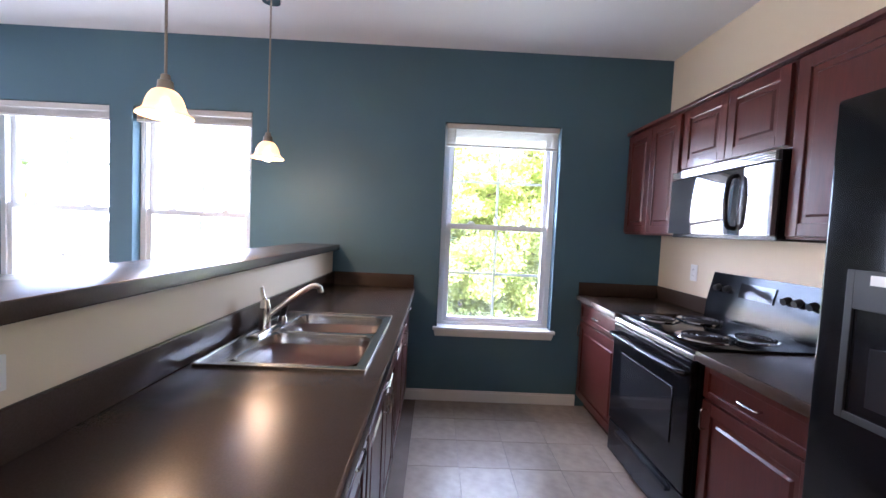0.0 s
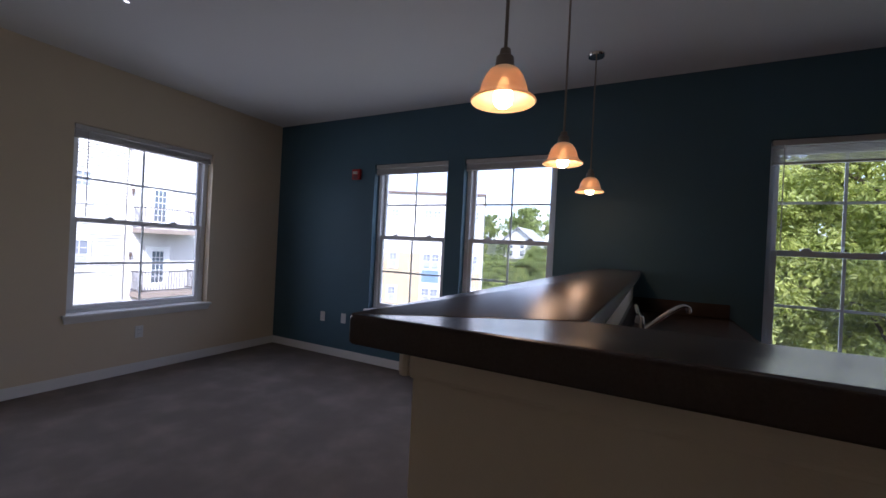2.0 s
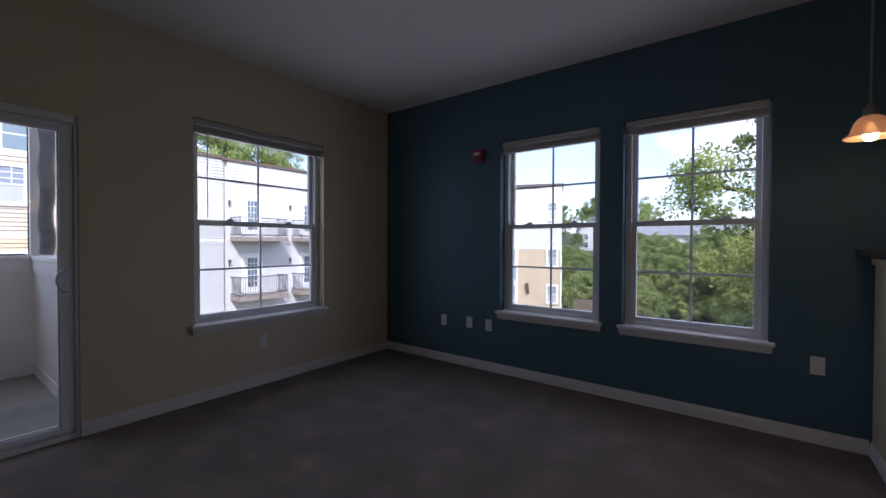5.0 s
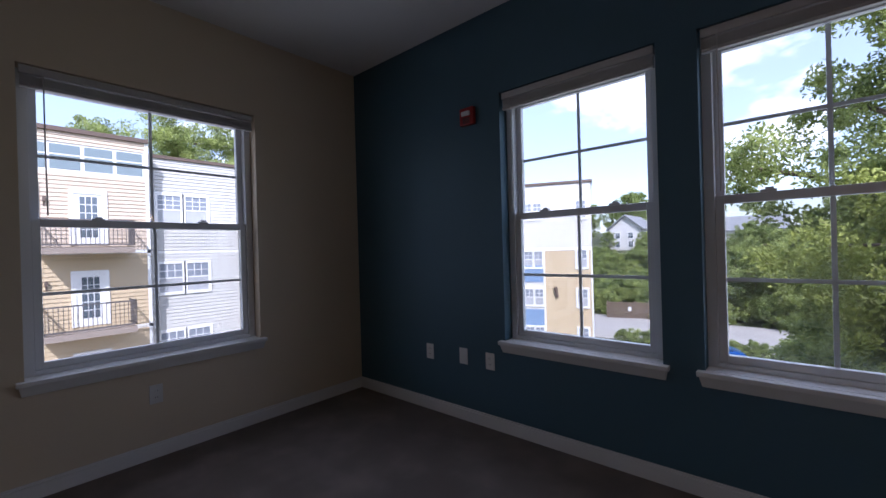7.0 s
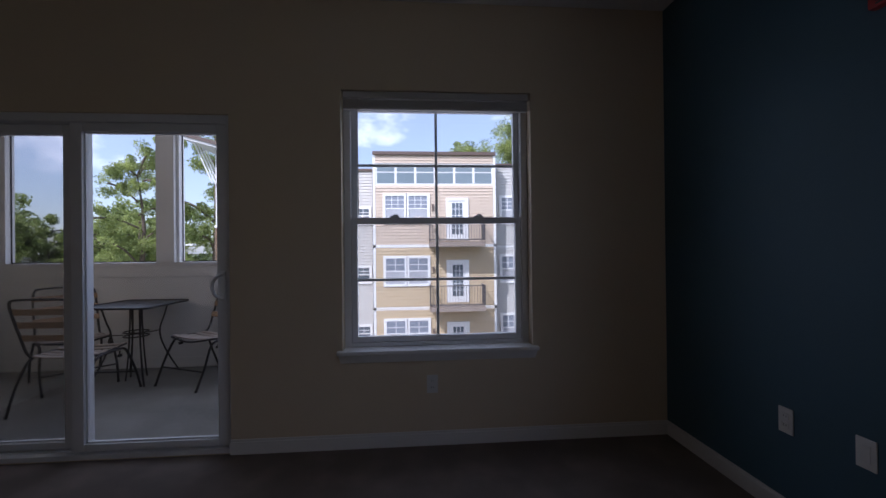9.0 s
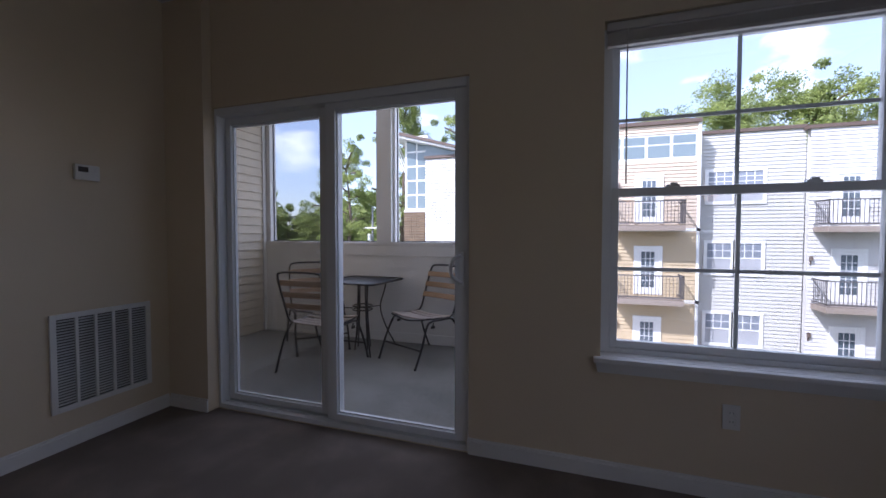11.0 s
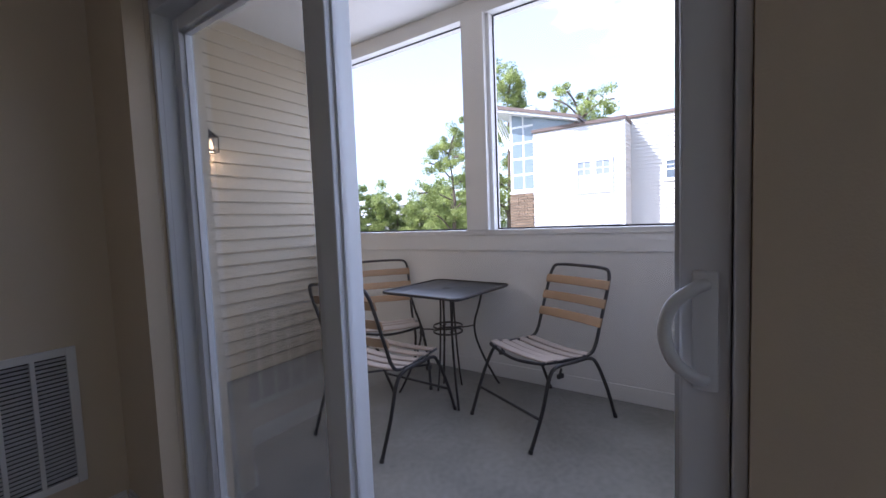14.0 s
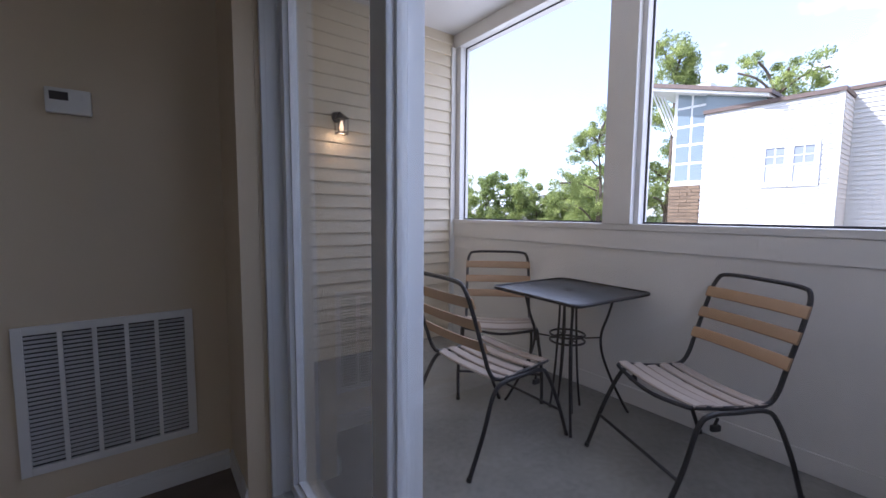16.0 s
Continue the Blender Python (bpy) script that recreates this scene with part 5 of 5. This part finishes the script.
def west_building():
    """Four-storey block across the court. Facade frame: local x runs north, local -y faces the court."""
    B = thing("apartment_building", "tan, grey and white lap-sided apartment building with balconies", "building", pose(-24, 0, 0, 0, 0, 90))
    base = -4.4
    P = lambda d: Matrix.Translation((0, -d, 0))
    # yellow-tan bay with clerestory
    m = P(0.9)
    y0, y1 = 0.10, 6.25
    for lo, hi, mt in ((base, 1.38, "vinyl_tan"), (1.52, 4.48, "vinyl_pink"), (5.58, 5.98, "vinyl_pink")):
        wall_part(B, m @ Matrix.Translation((y0 + 0.12, 0, 0)), y1 - y0 - 0.24, lo, hi, mt)
    trim_box(B, m, y0, y1, -0.03, 0.22, 1.38, 1.52)
    trim_box(B, m, y0, y1, -0.03, 0.22, -1.72, -1.58)
    trim_box(B, m, y0, y1, -0.12, 0.3, 5.98, 6.14, "roof_edge", "roof_edge")
    for x in (y0, y1 - 0.12):
        trim_box(B, m, x, x + 0.12, -0.03, 0.22, base, 5.98)
    trim_box(B, m, y0 + 0.12, y1 - 0.12, 0.0, 0.2, 4.48, 5.58)
    n = 6
    cw = (y1 - y0 - 0.3) / n
    for k in range(n):
        for z, h in ((4.58, 0.52), (5.16, 0.34)):
            x = y0 + 0.15 + k * cw
            trim_box(B, m, x + 0.06, x + cw - 0.06, -0.012, -0.004, z, z + h, "tower_glass", "clerestory_pane")
    for sy, glass in ((0.0, "window_pale"), (-3.1, "window_pale"), (-6.2, "window_pale")):
        for x in (0.72, 1.86):
            far_window(B, m, x, 2.68 + sy, 0.92, 1.26, (3 if sy == 0 else 2, 3 if sy == 0 else 2), glass)
        far_door(B, m, 3.86, 1.72 + sy)
    far_balcony(B, m, 2.85, 5.50, 1.62)
    far_balcony(B, m, 2.85, 5.50, -1.48)
    for x0, x1 in ((y0, y0 + 0.25), (y1 - 0.25, y1)):
        bm = bmesh.new()
        lap_wall(bm, P(0.88) @ pose(x0 if x0 == y0 else x1, 0, 0, 0, 0, -90 if x0 == y0 else 90) @ Matrix.Translation((-1.2 if x0 == y0 else 0, 0, 0)), 1.2, base, 5.98)
        part("wall", bm, "vinyl_pink", B)
    # grey wing to the north
    m = P(0.0)
    wall_part(B, m @ Matrix.Translation((6.25, 0, 0)), 3.95, base, 5.62, "vinyl_grey")
    trim_box(B, m, 6.25, 10.2, -0.10, 0.3, 5.62, 5.76, "roof_edge", "roof_edge")
    trim_box(B, m, 6.26, 10.2, -0.03, 0.2, 1.30, 1.44)
    for sy in (0.0, -3.1, -6.2):
        for x in (6.75, 7.85):
            far_window(B, m, x, 2.68 + sy, 0.90, 1.28, (3, 3 if sy == 0 else 2), "window_pale")
    # far wing with paired doors and balconies
    m = P(0.35)
    wall_part(B, m @ Matrix.Translation((10.2, 0, 0)), 8.6, base, 5.5, "vinyl_white")
    trim_box(B, m, 10.1, 18.9, -0.10, 0.3, 5.5, 5.64, "roof_edge", "roof_edge")
    for sy in (0.0, -3.1, -6.2):
        for x in (11.1, 14.6):
            far_door(B, m, x, 1.66 + sy)
        far_window(B, m, 16.6, 2.6 + sy, 0.9, 1.25, (2, 2), "window_dark")
    for z in (1.56, -1.54):
        far_balcony(B, m, 10.35, 13.0, z)
        far_balcony(B, m, 13.9, 16.2, z)
    # recessed grey wall to the south
    m = P(-0.5)
    wall_part(B, m @ Matrix.Translation((-2.5, 0, 0)), 2.6, base, 5.44, "vinyl_grey")
    trim_box(B, m, -2.5, 0.1, -0.10, 0.3, 5.44, 5.56, "roof_edge", "roof_edge")
    for z in (2.72, -0.38, -3.48):
        far_window(B, m, -0.86, z, 0.62, 0.72, (2, 2), "window_dark")
    # white box
    m = P(0.9) @ Matrix.Translation((0.2, 0, 0))
    wall_part(B, m @ Matrix.Translation((-6.4, 0, 0)), 3.95, base, 5.16, "vinyl_white")
    bm = bmesh.new()
    lap_wall(bm, P(0.88) @ pose(-2.25, 0, 0, 0, 0, 90), 1.6, base, 5.16)
    part("wall", bm, "vinyl_white", B)
    trim_box(B, m, -2.58, -2.44, -0.03, 0.1, base, 5.16)
    trim_box(B, m, -6.45, -2.4, -0.10, 1.6, 5.16, 5.3, "roof_edge", "roof_edge")
    for z, h in ((2.36, 1.22), (-0.74, 1.22), (-3.84, 1.22)):
        for x in (-4.36, -3.58):
            far_window(B, m, x, z, 0.54, h, (2, 2), "window_pale")
    trim_box(B, m, -2.95, -2.6, -0.045, 0.0, base, 0.55, "vinyl_tan", "wall_patch")
    # glass stair tower on a brick foot, under a lean-to roof
    m = P(0.5) @ Matrix.Translation((0.2, 0, 0))
    trim_box(B, m, -7.75, -6.45, 0.0, 1.5, 2.55, 6.5, "trim_out", "tower_frame")
    for i in range(2):
        for k in range(5):
            x, z = -7.62 + i * 0.60, 2.66 + k * 0.76
            trim_box(B, m, x, x + 0.52, -0.012, -0.002, z, z + 0.66, "tower_glass", "tower_pane")
    trim_box(B, m, -7.78, -6.44, -0.03, 1.4, base, 2.45, "mortar", "tower_foot")
    trim_box(B, m, -7.80, -6.43, -0.06, 0.3, 2.45, 2.55, "trim_out")
    bm = bmesh.new()
    q = [bm.verts.new((x, y, z)) for y in (-0.9, 2.5) for x, z in ((-9.0, 6.92), (-4.2, 5.55), (-4.2, 5.42), (-9.0, 6.75))]
    bm.faces.new(q[:4]), bm.faces.new(q[4:][::-1])
    for k in range(4):
        bm.faces.new((q[k], q[(k + 1) % 4], q[4 + (k + 1) % 4], q[4 + k]))
    bm.transform(m)
    part("tower_roof", bm, "roof_edge", B)
    bm = bmesh.new()
    q = [bm.verts.new((x, y, z)) for y in (-0.82, 2.4) for x, z in ((-8.9, 6.715), (-4.3, 5.44), (-4.3, 5.36), (-8.9, 6.60))]
    bm.faces.new(q[:4]), bm.faces.new(q[4:][::-1])
    for k in range(4):
        bm.faces.new((q[k], q[(k + 1) % 4], q[4 + (k + 1) % 4], q[4 + k]))
    bm.transform(m)
    part("soffit", bm, "trim_out", B)
    bm = bmesh.new()
    q = [bm.verts.new((x, y, z)) for y in (-0.3, 1.4) for x, z in ((-6.44, 5.1), (-6.44, 5.98), (-4.5, 5.45), (-4.5, 5.1))]
    bm.faces.new(q[:4]), bm.faces.new(q[4:][::-1])
    for k in range(4):
        bm.faces.new((q[k], q[(k + 1) % 4], q[4 + (k + 1) % 4], q[4 + k]))
    bm.transform(m)
    part("tower_gable", bm, "tower_glass", B)
    bm = bmesh.new()
    for k in range(4):
        tube(bm, [(-7.8, -0.2 + 0.35 * k, 4.6), (-8.7, -0.2 + 0.35 * k, 6.7)], 0.04, 6)
    bm.transform(m)
    part("roof_strut", bm, "trim_out", B)
    me = None
    random.seed(5)
    for r in range(13):
        for k in range(3):
            if me is None:
                bm = bmesh.new()
                box(bm, 0.0, 0.43, -0.05, 0.0, 0.0, 0.12)
                ob = part("brick", bm, "brick_far", B)
                me = ob.data
            else:
                ob = new("brick", me)
                ob.parent = B
            ob.matrix_basis = m @ Matrix.Translation((-7.77 + k * 0.445 + (0.0 if r % 2 else -0.15) * (k > 0), -0.03 + random.uniform(-0.015, 0.015), 2.31 - r * 0.14))
    # roof slab and back, so that the block is closed
    trim_box(B, P(0), -7.7, 18.8, 0.85, 10, base, 5.0, "vinyl_grey", "rear_wall")
    return B


west_building()


def north_building():
    B = thing("apartment_building", "tan and white lap-sided apartment block across the car park", "building", Matrix.Translation((-12.5, 28, 0)) @ Matrix.Rotation(radians(21.5), 4, "Z") @ Matrix.Translation((12.5, 0, 0)))
    base = -6.5
    m = Matrix()
    x0, x1 = -24.0, -12.5
    wall_part(B, Matrix.Translation((-15.6, 0, 0)), x1 + 15.6, base, 0.85, "vinyl_tan")
    wall_part(B, Matrix.Translation((x0, 0, 0)), x1 - x0, 1.0, 5.35, "vinyl_white")
    trim_box(B, m, x0, x1, -0.04, 0.2, 0.85, 1.0)
    trim_box(B, m, x0 - 0.1, x1 + 0.1, -0.12, 8.0, 5.35, 5.5, "roof_edge", "roof_edge")
    wall_part(B, Matrix.Translation((-24.0, 0, 0)), 6.9, base, 0.85, "vinyl_tan")
    wall_part(B, Matrix.Translation((-17.1, 0, 0)), 1.5, base, 0.85, "vinyl_white")
    for z in (-1.30, -4.30):
        trim_box(B, m, -17.0, -15.7, -0.05, -0.023, z, z + 1.15, "vinyl_blue", "panel")
    for x in (-17.12, -15.66, x1 - 0.1):
        trim_box(B, m, x, x + 0.1, -0.06, 0.1, base, 0.85)
    for z in (3.0, -0.30, -2.90, -5.50):
        far_window(B, m, -13.45, z, 0.58, 1.12, (2, 2), "window_pale")
        for x in (-16.92, -16.25, -21.5, -19.5):
            far_window(B, m, x, z + 0.05, 0.52, 1.05, (2, 2), "window_pale")
    wall_part(B, pose(x1, 0, 0, 0, 0, 90), 8.0, base, 5.35, "vinyl_white")
    trim_box(B, m, x0, x1 - 0.26, 0.26, 8.0, base, 5.2, "vinyl_grey", "rear_wall")
    bm = bmesh.new()
    cyl(bm, (-14.9, -0.15, -1.6), (-14.8, -0.10, -2.3), 0.12, 0.10, 12)
    part("wall_vent", bm, "roof_edge", B)


north_building()


def house(m, w, d, h, roof, label, windows=True):
    """A gabled house: local x along its gable front, y deep."""
    H = thing("house", label, "house", m)
    bm = bmesh.new()
    q = [bm.verts.new((x, y, z)) for y in (0, d) for x, z in ((0, -3), (w, -3), (w, h), (w / 2, h + roof), (0, h))]
    bm.faces.new(q[:5]), bm.faces.new(q[5:][::-1])
    for k in range(5):
        bm.faces.new((q[k], q[(k + 1) % 5], q[5 + (k + 1) % 5], q[5 + k]))
    part("wall", bm, "vinyl_white", H)
    bm = bmesh.new()
    for sx in (0, 1):
        a = [(-0.4, h - roof * 0.8 / w), (w / 2, h + roof + 0.02), (w / 2, h + roof + 0.22), (-0.4, h - roof * 0.8 / w + 0.2)]
        q = [bm.verts.new((x if sx == 0 else w - x, y, z)) for y in (-0.4, d + 0.4) for x, z in a]
        bm.faces.new(q[:4]), bm.faces.new(q[4:][::-1])
        for k in range(4):
            bm.faces.new((q[k], q[(k + 1) % 4], q[4 + (k + 1) % 4], q[4 + k]))
    part("roof", bm, "shingle", H)
    if windows:
        for z in (0.6, 2.0):
            for x in (0.2, 0.6):
                far_window(H, Matrix(), w * x, z, w * 0.14, 0.9, (2, 2), "window_dark")


house(pose(-25.3, 70, 0.0), 5.0, 9, 3.6, 2.0, "white gabled house with a grey roof on the hill")
house(pose(-3.0, 86, 1.0, 0, 0, 90), 7.0, 17, 2.0, 2.2, "long low white house with a grey roof", False)


def fence_pen():
    F = thing("fence", "brown wooden bin enclosure fence beside the car park", "fence", pose(-16.8, 43.0, ground_z(-15, 43.2) - 0.1))
    me = None
    for k in range(26):
        if me is None:
            bm = bmesh.new()
            box(bm, 0, 0.135, 0, 0.03, 0, 1.75)
            ob = part("slat", bm, "fence_wood", F)
            me = ob.data
        else:
            ob = new("slat", me)
            ob.parent = F
        ob.location = (k * 0.142, 0.045 * k, 0.0)
    for k in range(4):
        block("post", "fence_wood", F, k * 1.2, k * 1.2 + 0.12, 0.06 + 0.38 * k, 0.18 + 0.38 * k, -0.3, 1.85)
    block("sign", "trim_out", F, 1.9, 2.2, 0.53, 0.545, 0.9, 1.3)


fence_pen()
bm = bmesh.new()
box(bm, -10.5, -4.8, 32.4, 32.55, ground_z(-8, 32.5) - 0.2, ground_z(-8, 32.5) + 0.22)
tagged(part("kerb", bm, "kerb_red"), "red painted kerb beside the car park", "kerb")


def parked_car(m):
    c = thing("car", "small blue car parked beside the hedge", "car", m)
    bm = bmesh.new()
    side = [(-2.1, 0.35), (2.1, 0.35), (2.15, 0.7), (1.5, 0.92), (0.85, 0.98), (0.25, 1.42), (-1.1, 1.45), (-1.75, 1.0), (-2.1, 0.92)]
    a = [bm.verts.new((x, -0.85, z)) for x, z in side]
    b = [bm.verts.new((x, 0.85, z)) for x, z in side]
    bm.faces.new(a), bm.faces.new(b[::-1])
    for k in range(len(side)):
        bm.faces.new((a[k], a[(k + 1) % len(side)], b[(k + 1) % len(side)], b[k]))
    bmesh.ops.bevel(bm, geom=bm.edges[:], offset=0.07, segments=2, affect="EDGES")
    part("body", bm, "car_blue", c, "", True)
    for sy in (-0.86, 0.82):
        for x0, x1 in ((-1.0, -0.2), (-0.1, 0.55)):
            block("side_window", "window_dark", c, x0, x1, sy, sy + 0.04, 1.02, 1.34)
        for x in (-1.3, 1.3):
            bm = bmesh.new()
            cyl(bm, (x, sy - 0.02, 0.33), (x, sy + 0.06, 0.33), 0.33, None, 20)
            w = part("wheel", bm, "blackmatt", c)
            bm = bmesh.new()
            cyl(bm, (x, sy - 0.025, 0.33), (x, sy + 0.065, 0.33), 0.19, None, 16)
            part("rim", bm, "chrome", w)


parked_car(pose(-6.9, 31.0, ground_z(-6.9, 31), 0, 0, 20))


# ---- trees ----
def leaf_mesh(name, centres, radii, per, size, rng, material, squash=0.8):
    """A crown: small bent leaf pairs scattered round many twig ends."""
    n = len(centres) * per
    c = np.repeat(np.array(centres), per, axis=0)
    rad = np.repeat(np.array(radii), per)[:, None]
    d = rng.normal(size=(n, 3))
    d /= np.linalg.norm(d, axis=1)[:, None]
    pos = c + d * rad * (rng.random((n, 1)) ** 0.45) * np.array([1, 1, squash])
    u = rng.normal(size=(n, 3))
    u /= np.linalg.norm(u, axis=1)[:, None]
    v = np.cross(u, rng.normal(size=(n, 3)))
    v /= np.linalg.norm(v, axis=1)[:, None]
    s = size * rng.uniform(0.6, 1.3, (n, 1))
    k = np.cross(u, v) * s * 0.25
    verts = np.stack([pos - u * s, pos - v * s * 0.45 + k, pos + u * s, pos + v * s * 0.45 + k], 1).reshape(-1, 3)
    idx = np.arange(n)[:, None] * 4
    faces = np.concatenate([idx + [0, 1, 2], idx + [0, 2, 3]], 0)
    me = bpy.data.meshes.new(name)
    me.from_pydata(verts.tolist(), [], faces.tolist())
    me.materials.append(M[material])
    return me


def tree(label, m, height, spread, seed, material, leaf=0.17, clumps=90, per=60, trunk_h=0.30, group="", narrow=1.0):
    rng = np.random.default_rng(seed)
    random.seed(seed)
    t = thing("tree", label, "tree", m, group)
    bm = bmesh.new()
    lean = [(0.25 * math.sin(k * 1.3 + seed) * k / 5, 0.25 * math.cos(k * 0.9 + seed) * k / 5, height * 0.78 * k / 6) for k in range(7)]
    for k in range(6):
        r0, r1 = height * 0.019 * (1 - k / 7), height * 0.019 * (1 - (k + 1) / 7)
        cyl(bm, lean[k], lean[k + 1], r0, r1, 9)
    cen, rad = [], []
    for k in range(11):
        f = trunk_h + (0.92 - trunk_h) * k / 10
        base = Vector(lean[0]).lerp(Vector(lean[-1]), min(1, f / 0.8))
        a = k * 2.4 + rng.random()
        reach = spread * math.sin(math.pi * min(1.0, (f - trunk_h + 0.12) / (1.12 - trunk_h))) ** 0.7 * rng.uniform(0.65, 1.1)
        tip = base + Vector((math.cos(a) * reach, math.sin(a) * reach * narrow, height * rng.uniform(0.03, 0.14)))
        midp = base.lerp(tip, 0.5) + Vector((0, 0, height * 0.02))
        tube(bm, smooth_path([base, midp, tip], 3), height * 0.0045, 6)
        for q in range(max(2, clumps // 11)):
            p = base.lerp(tip, rng.uniform(0.35, 1.08)) + Vector(rng.normal(size=3) * spread * 0.17)
            cen.append(tuple(p))
            rad.append(spread * rng.uniform(0.10, 0.24))
    part("trunk", bm, "bark", t, "brown bark trunk and limbs", True)
    me = leaf_mesh("crown", cen, rad, per, leaf, rng, material)
    cr2 = new("crown", me)
    cr2.parent = t
    cr2["label"] = "uneven leafy crown with gaps"
    return t


def bush(label, m, w, h, seed, material, clumps=60, per=70, leaf=0.12, group=""):
    rng = np.random.default_rng(seed)
    b = thing("bush", label, "bush", m, group)
    bm = bmesh.new()
    cen, rad = [], []
    for k in range(clumps):
        a, r, z = rng.random() * math.tau, w * 0.5 * math.sqrt(rng.random()), rng.random() ** 0.8
        top = h * (1 - 0.55 * (2 * r / w) ** 2)
        cen.append((r * math.cos(a), r * math.sin(a), 0.15 + z * top * 0.9))
        rad.append(w * rng.uniform(0.06, 0.15))
    for k in range(7):
        c = cen[k * 5]
        tube(bm, [(0.1 * math.cos(k), 0.1 * math.sin(k), -0.1), c], 0.03, 5)
    part("stems", bm, "bark", b)
    me = leaf_mesh("foliage", cen, rad, per, leaf, rng, material)
    f = new("foliage", me)
    f.parent = b
    return b


def at(x, y, turn=0.0, scale=1.0, sink=0.1):
    return Matrix.Translation((x, y, ground_z(x, y) - sink)) @ Matrix.Rotation(turn, 4, "Z") @ Matrix.Scale(scale, 4)


big = tree("tall broadleaf tree with open crown beside the north windows", at(0.1, 18.5), 17.0, 3.9, 11, "leaf", 0.095, 230, 230, 0.14)
kt = tree("yellow-green maple tree close to the kitchen window", at(4.6, 15.0), 10.5, 3.6, 23, "leaf_yellow", 0.09, 140, 250, 0.20, "trees by the kitchen")
other = copy_thing(kt, at(8.4, 18.5, 2.0, 1.15))
other = copy_thing(kt, at(3.2, 20.5, 4.1, 0.95))
other = copy_thing(kt, at(0.6, 15.6, 1.1, 0.90))
other = copy_thing(kt, at(1.9, 16.8, 3.0, 1.05))
wood = tree("mixed green tree in the wooded bank", at(-3.0, 47.0), 8.5, 3.6, 31, "leaf", 0.14, 100, 130, 0.10, "bank trees")
wood2 = tree("dark green tree in the wooded bank", at(2.0, 50.0), 9.5, 3.8, 37, "leaf_dark", 0.15, 100, 130, 0.10, "bank trees")
random.seed(77)
for k in range(80):
    x, y = random.uniform(-30, 16), random.uniform(45.5, 68)
    copy_thing(wood if k % 2 else wood2, at(x, y, random.uniform(0, 6), random.uniform(0.26, 0.42) if x < -7 else random.uniform(0.4, 0.75)))
for k in range(40):
    a = random.uniform(-85, 45)
    copy_thing(wood if k % 3 else wood2, at(a, random.uniform(92, 125), random.uniform(0, 6), random.uniform(0.8, 1.25)))
shrub = bush("dense green shrub on the bank below the windows", at(-1.0, 15.0), 3.6, 3.2, 41, "leaf", 95, 130, 0.085, "bank shrubs")
shrub2 = bush("dark green shrub on the bank below the windows", at(-3.2, 17.0), 3.8, 3.4, 43, "leaf_dark", 95, 130, 0.085, "bank shrubs")
for k in range(70):
    x, y = random.uniform(-3.8, 11), random.uniform(11.5, 31)
    x = max(x, -1.3) if y > 19 else x
    copy_thing(shrub if k % 2 else shrub2, at(x, y, random.uniform(0, 6), random.uniform(0.7, 1.25)))
for i in range(17):
    for j in range(9):
        x, y = -32 + i * 2.9 + random.uniform(-0.9, 0.9), 45.8 + j * 2.7 + random.uniform(-0.9, 0.9)
        if not (-27.5 < x < -18.5 and 62 < y):
            copy_thing(shrub if (i + j) % 2 else shrub2, at(x, y, random.uniform(0, 6), random.uniform(0.8, 1.3)))
for k in range(40):
    x, y = random.uniform(-1.3, 4.5), random.uniform(19, 31)
    copy_thing(shrub if k % 2 else shrub2, at(x, y, random.uniform(0, 6), random.uniform(0.75, 1.2)))
for k in range(9):
    copy_thing(shrub if k % 2 else shrub2, at(-12.0 + k * 0.95, 33.2 + 0.25 * math.sin(k), k * 1.3, 0.42))
for x, y, s in ((-30.5, 33, 1.0), (-33, 10.5, 1.0), (-34, 15.0, 1.1), (-35.5, 6.8, 0.95), (-37, 20, 1.1), (-32.5, 12.8, 0.9)):
    copy_thing(big if s > 0.93 else kt, at(x, y, x, 0.92 * s))
tall = tree("tall thin tree behind the glass stair tower", at(-33.0, -12.0), 18.2, 3.3, 53, "leaf", 0.10, 110, 170, 0.30)
thin = tree("half-bare tree behind the white building", at(-36.5, -7.6), 16.4, 3.0, 59, "leaf", 0.10, 55, 150, 0.55)
copy_thing(tall, at(-29.5, -14.8, 2.2, 0.72))
for k in range(26):
    a = radians(208 + k * 2.35)
    d = 44 + random.uniform(-5, 9)
    x, y = -5 + d * math.cos(a), d * math.sin(a)
    copy_thing(wood if k % 2 else wood2, at(x, y, random.uniform(0, 6), random.uniform(0.72, 1.12)))
pole = thing("utility_pole", "grey steel utility pole with a meter box", "pole", at(-30.2, -13.2))
bm = bmesh.new()
cyl(bm, (0, 0, 0), (0, 0, 7.5), 0.10, 0.07, 10)
part("mast", bm, "shingle", pole)
block("box", "trim_out", pole, -0.3, 0.3, -0.25, -0.08, 4.9, 5.5)
block("cross_arm", "trim_out", pole, -0.2, 0.2, -1.2, 1.2, 5.9, 6.0)
far = thing("apartment_building", "pale flat-roofed building far beyond the trees", "building", at(-72, -48))
block("wall", "vinyl_white", far, -6, 6, -8, 8, -3, 7.4)
block("roof", "shingle", far, -6.3, 6.3, -8.3, 8.3, 7.4, 7.9)
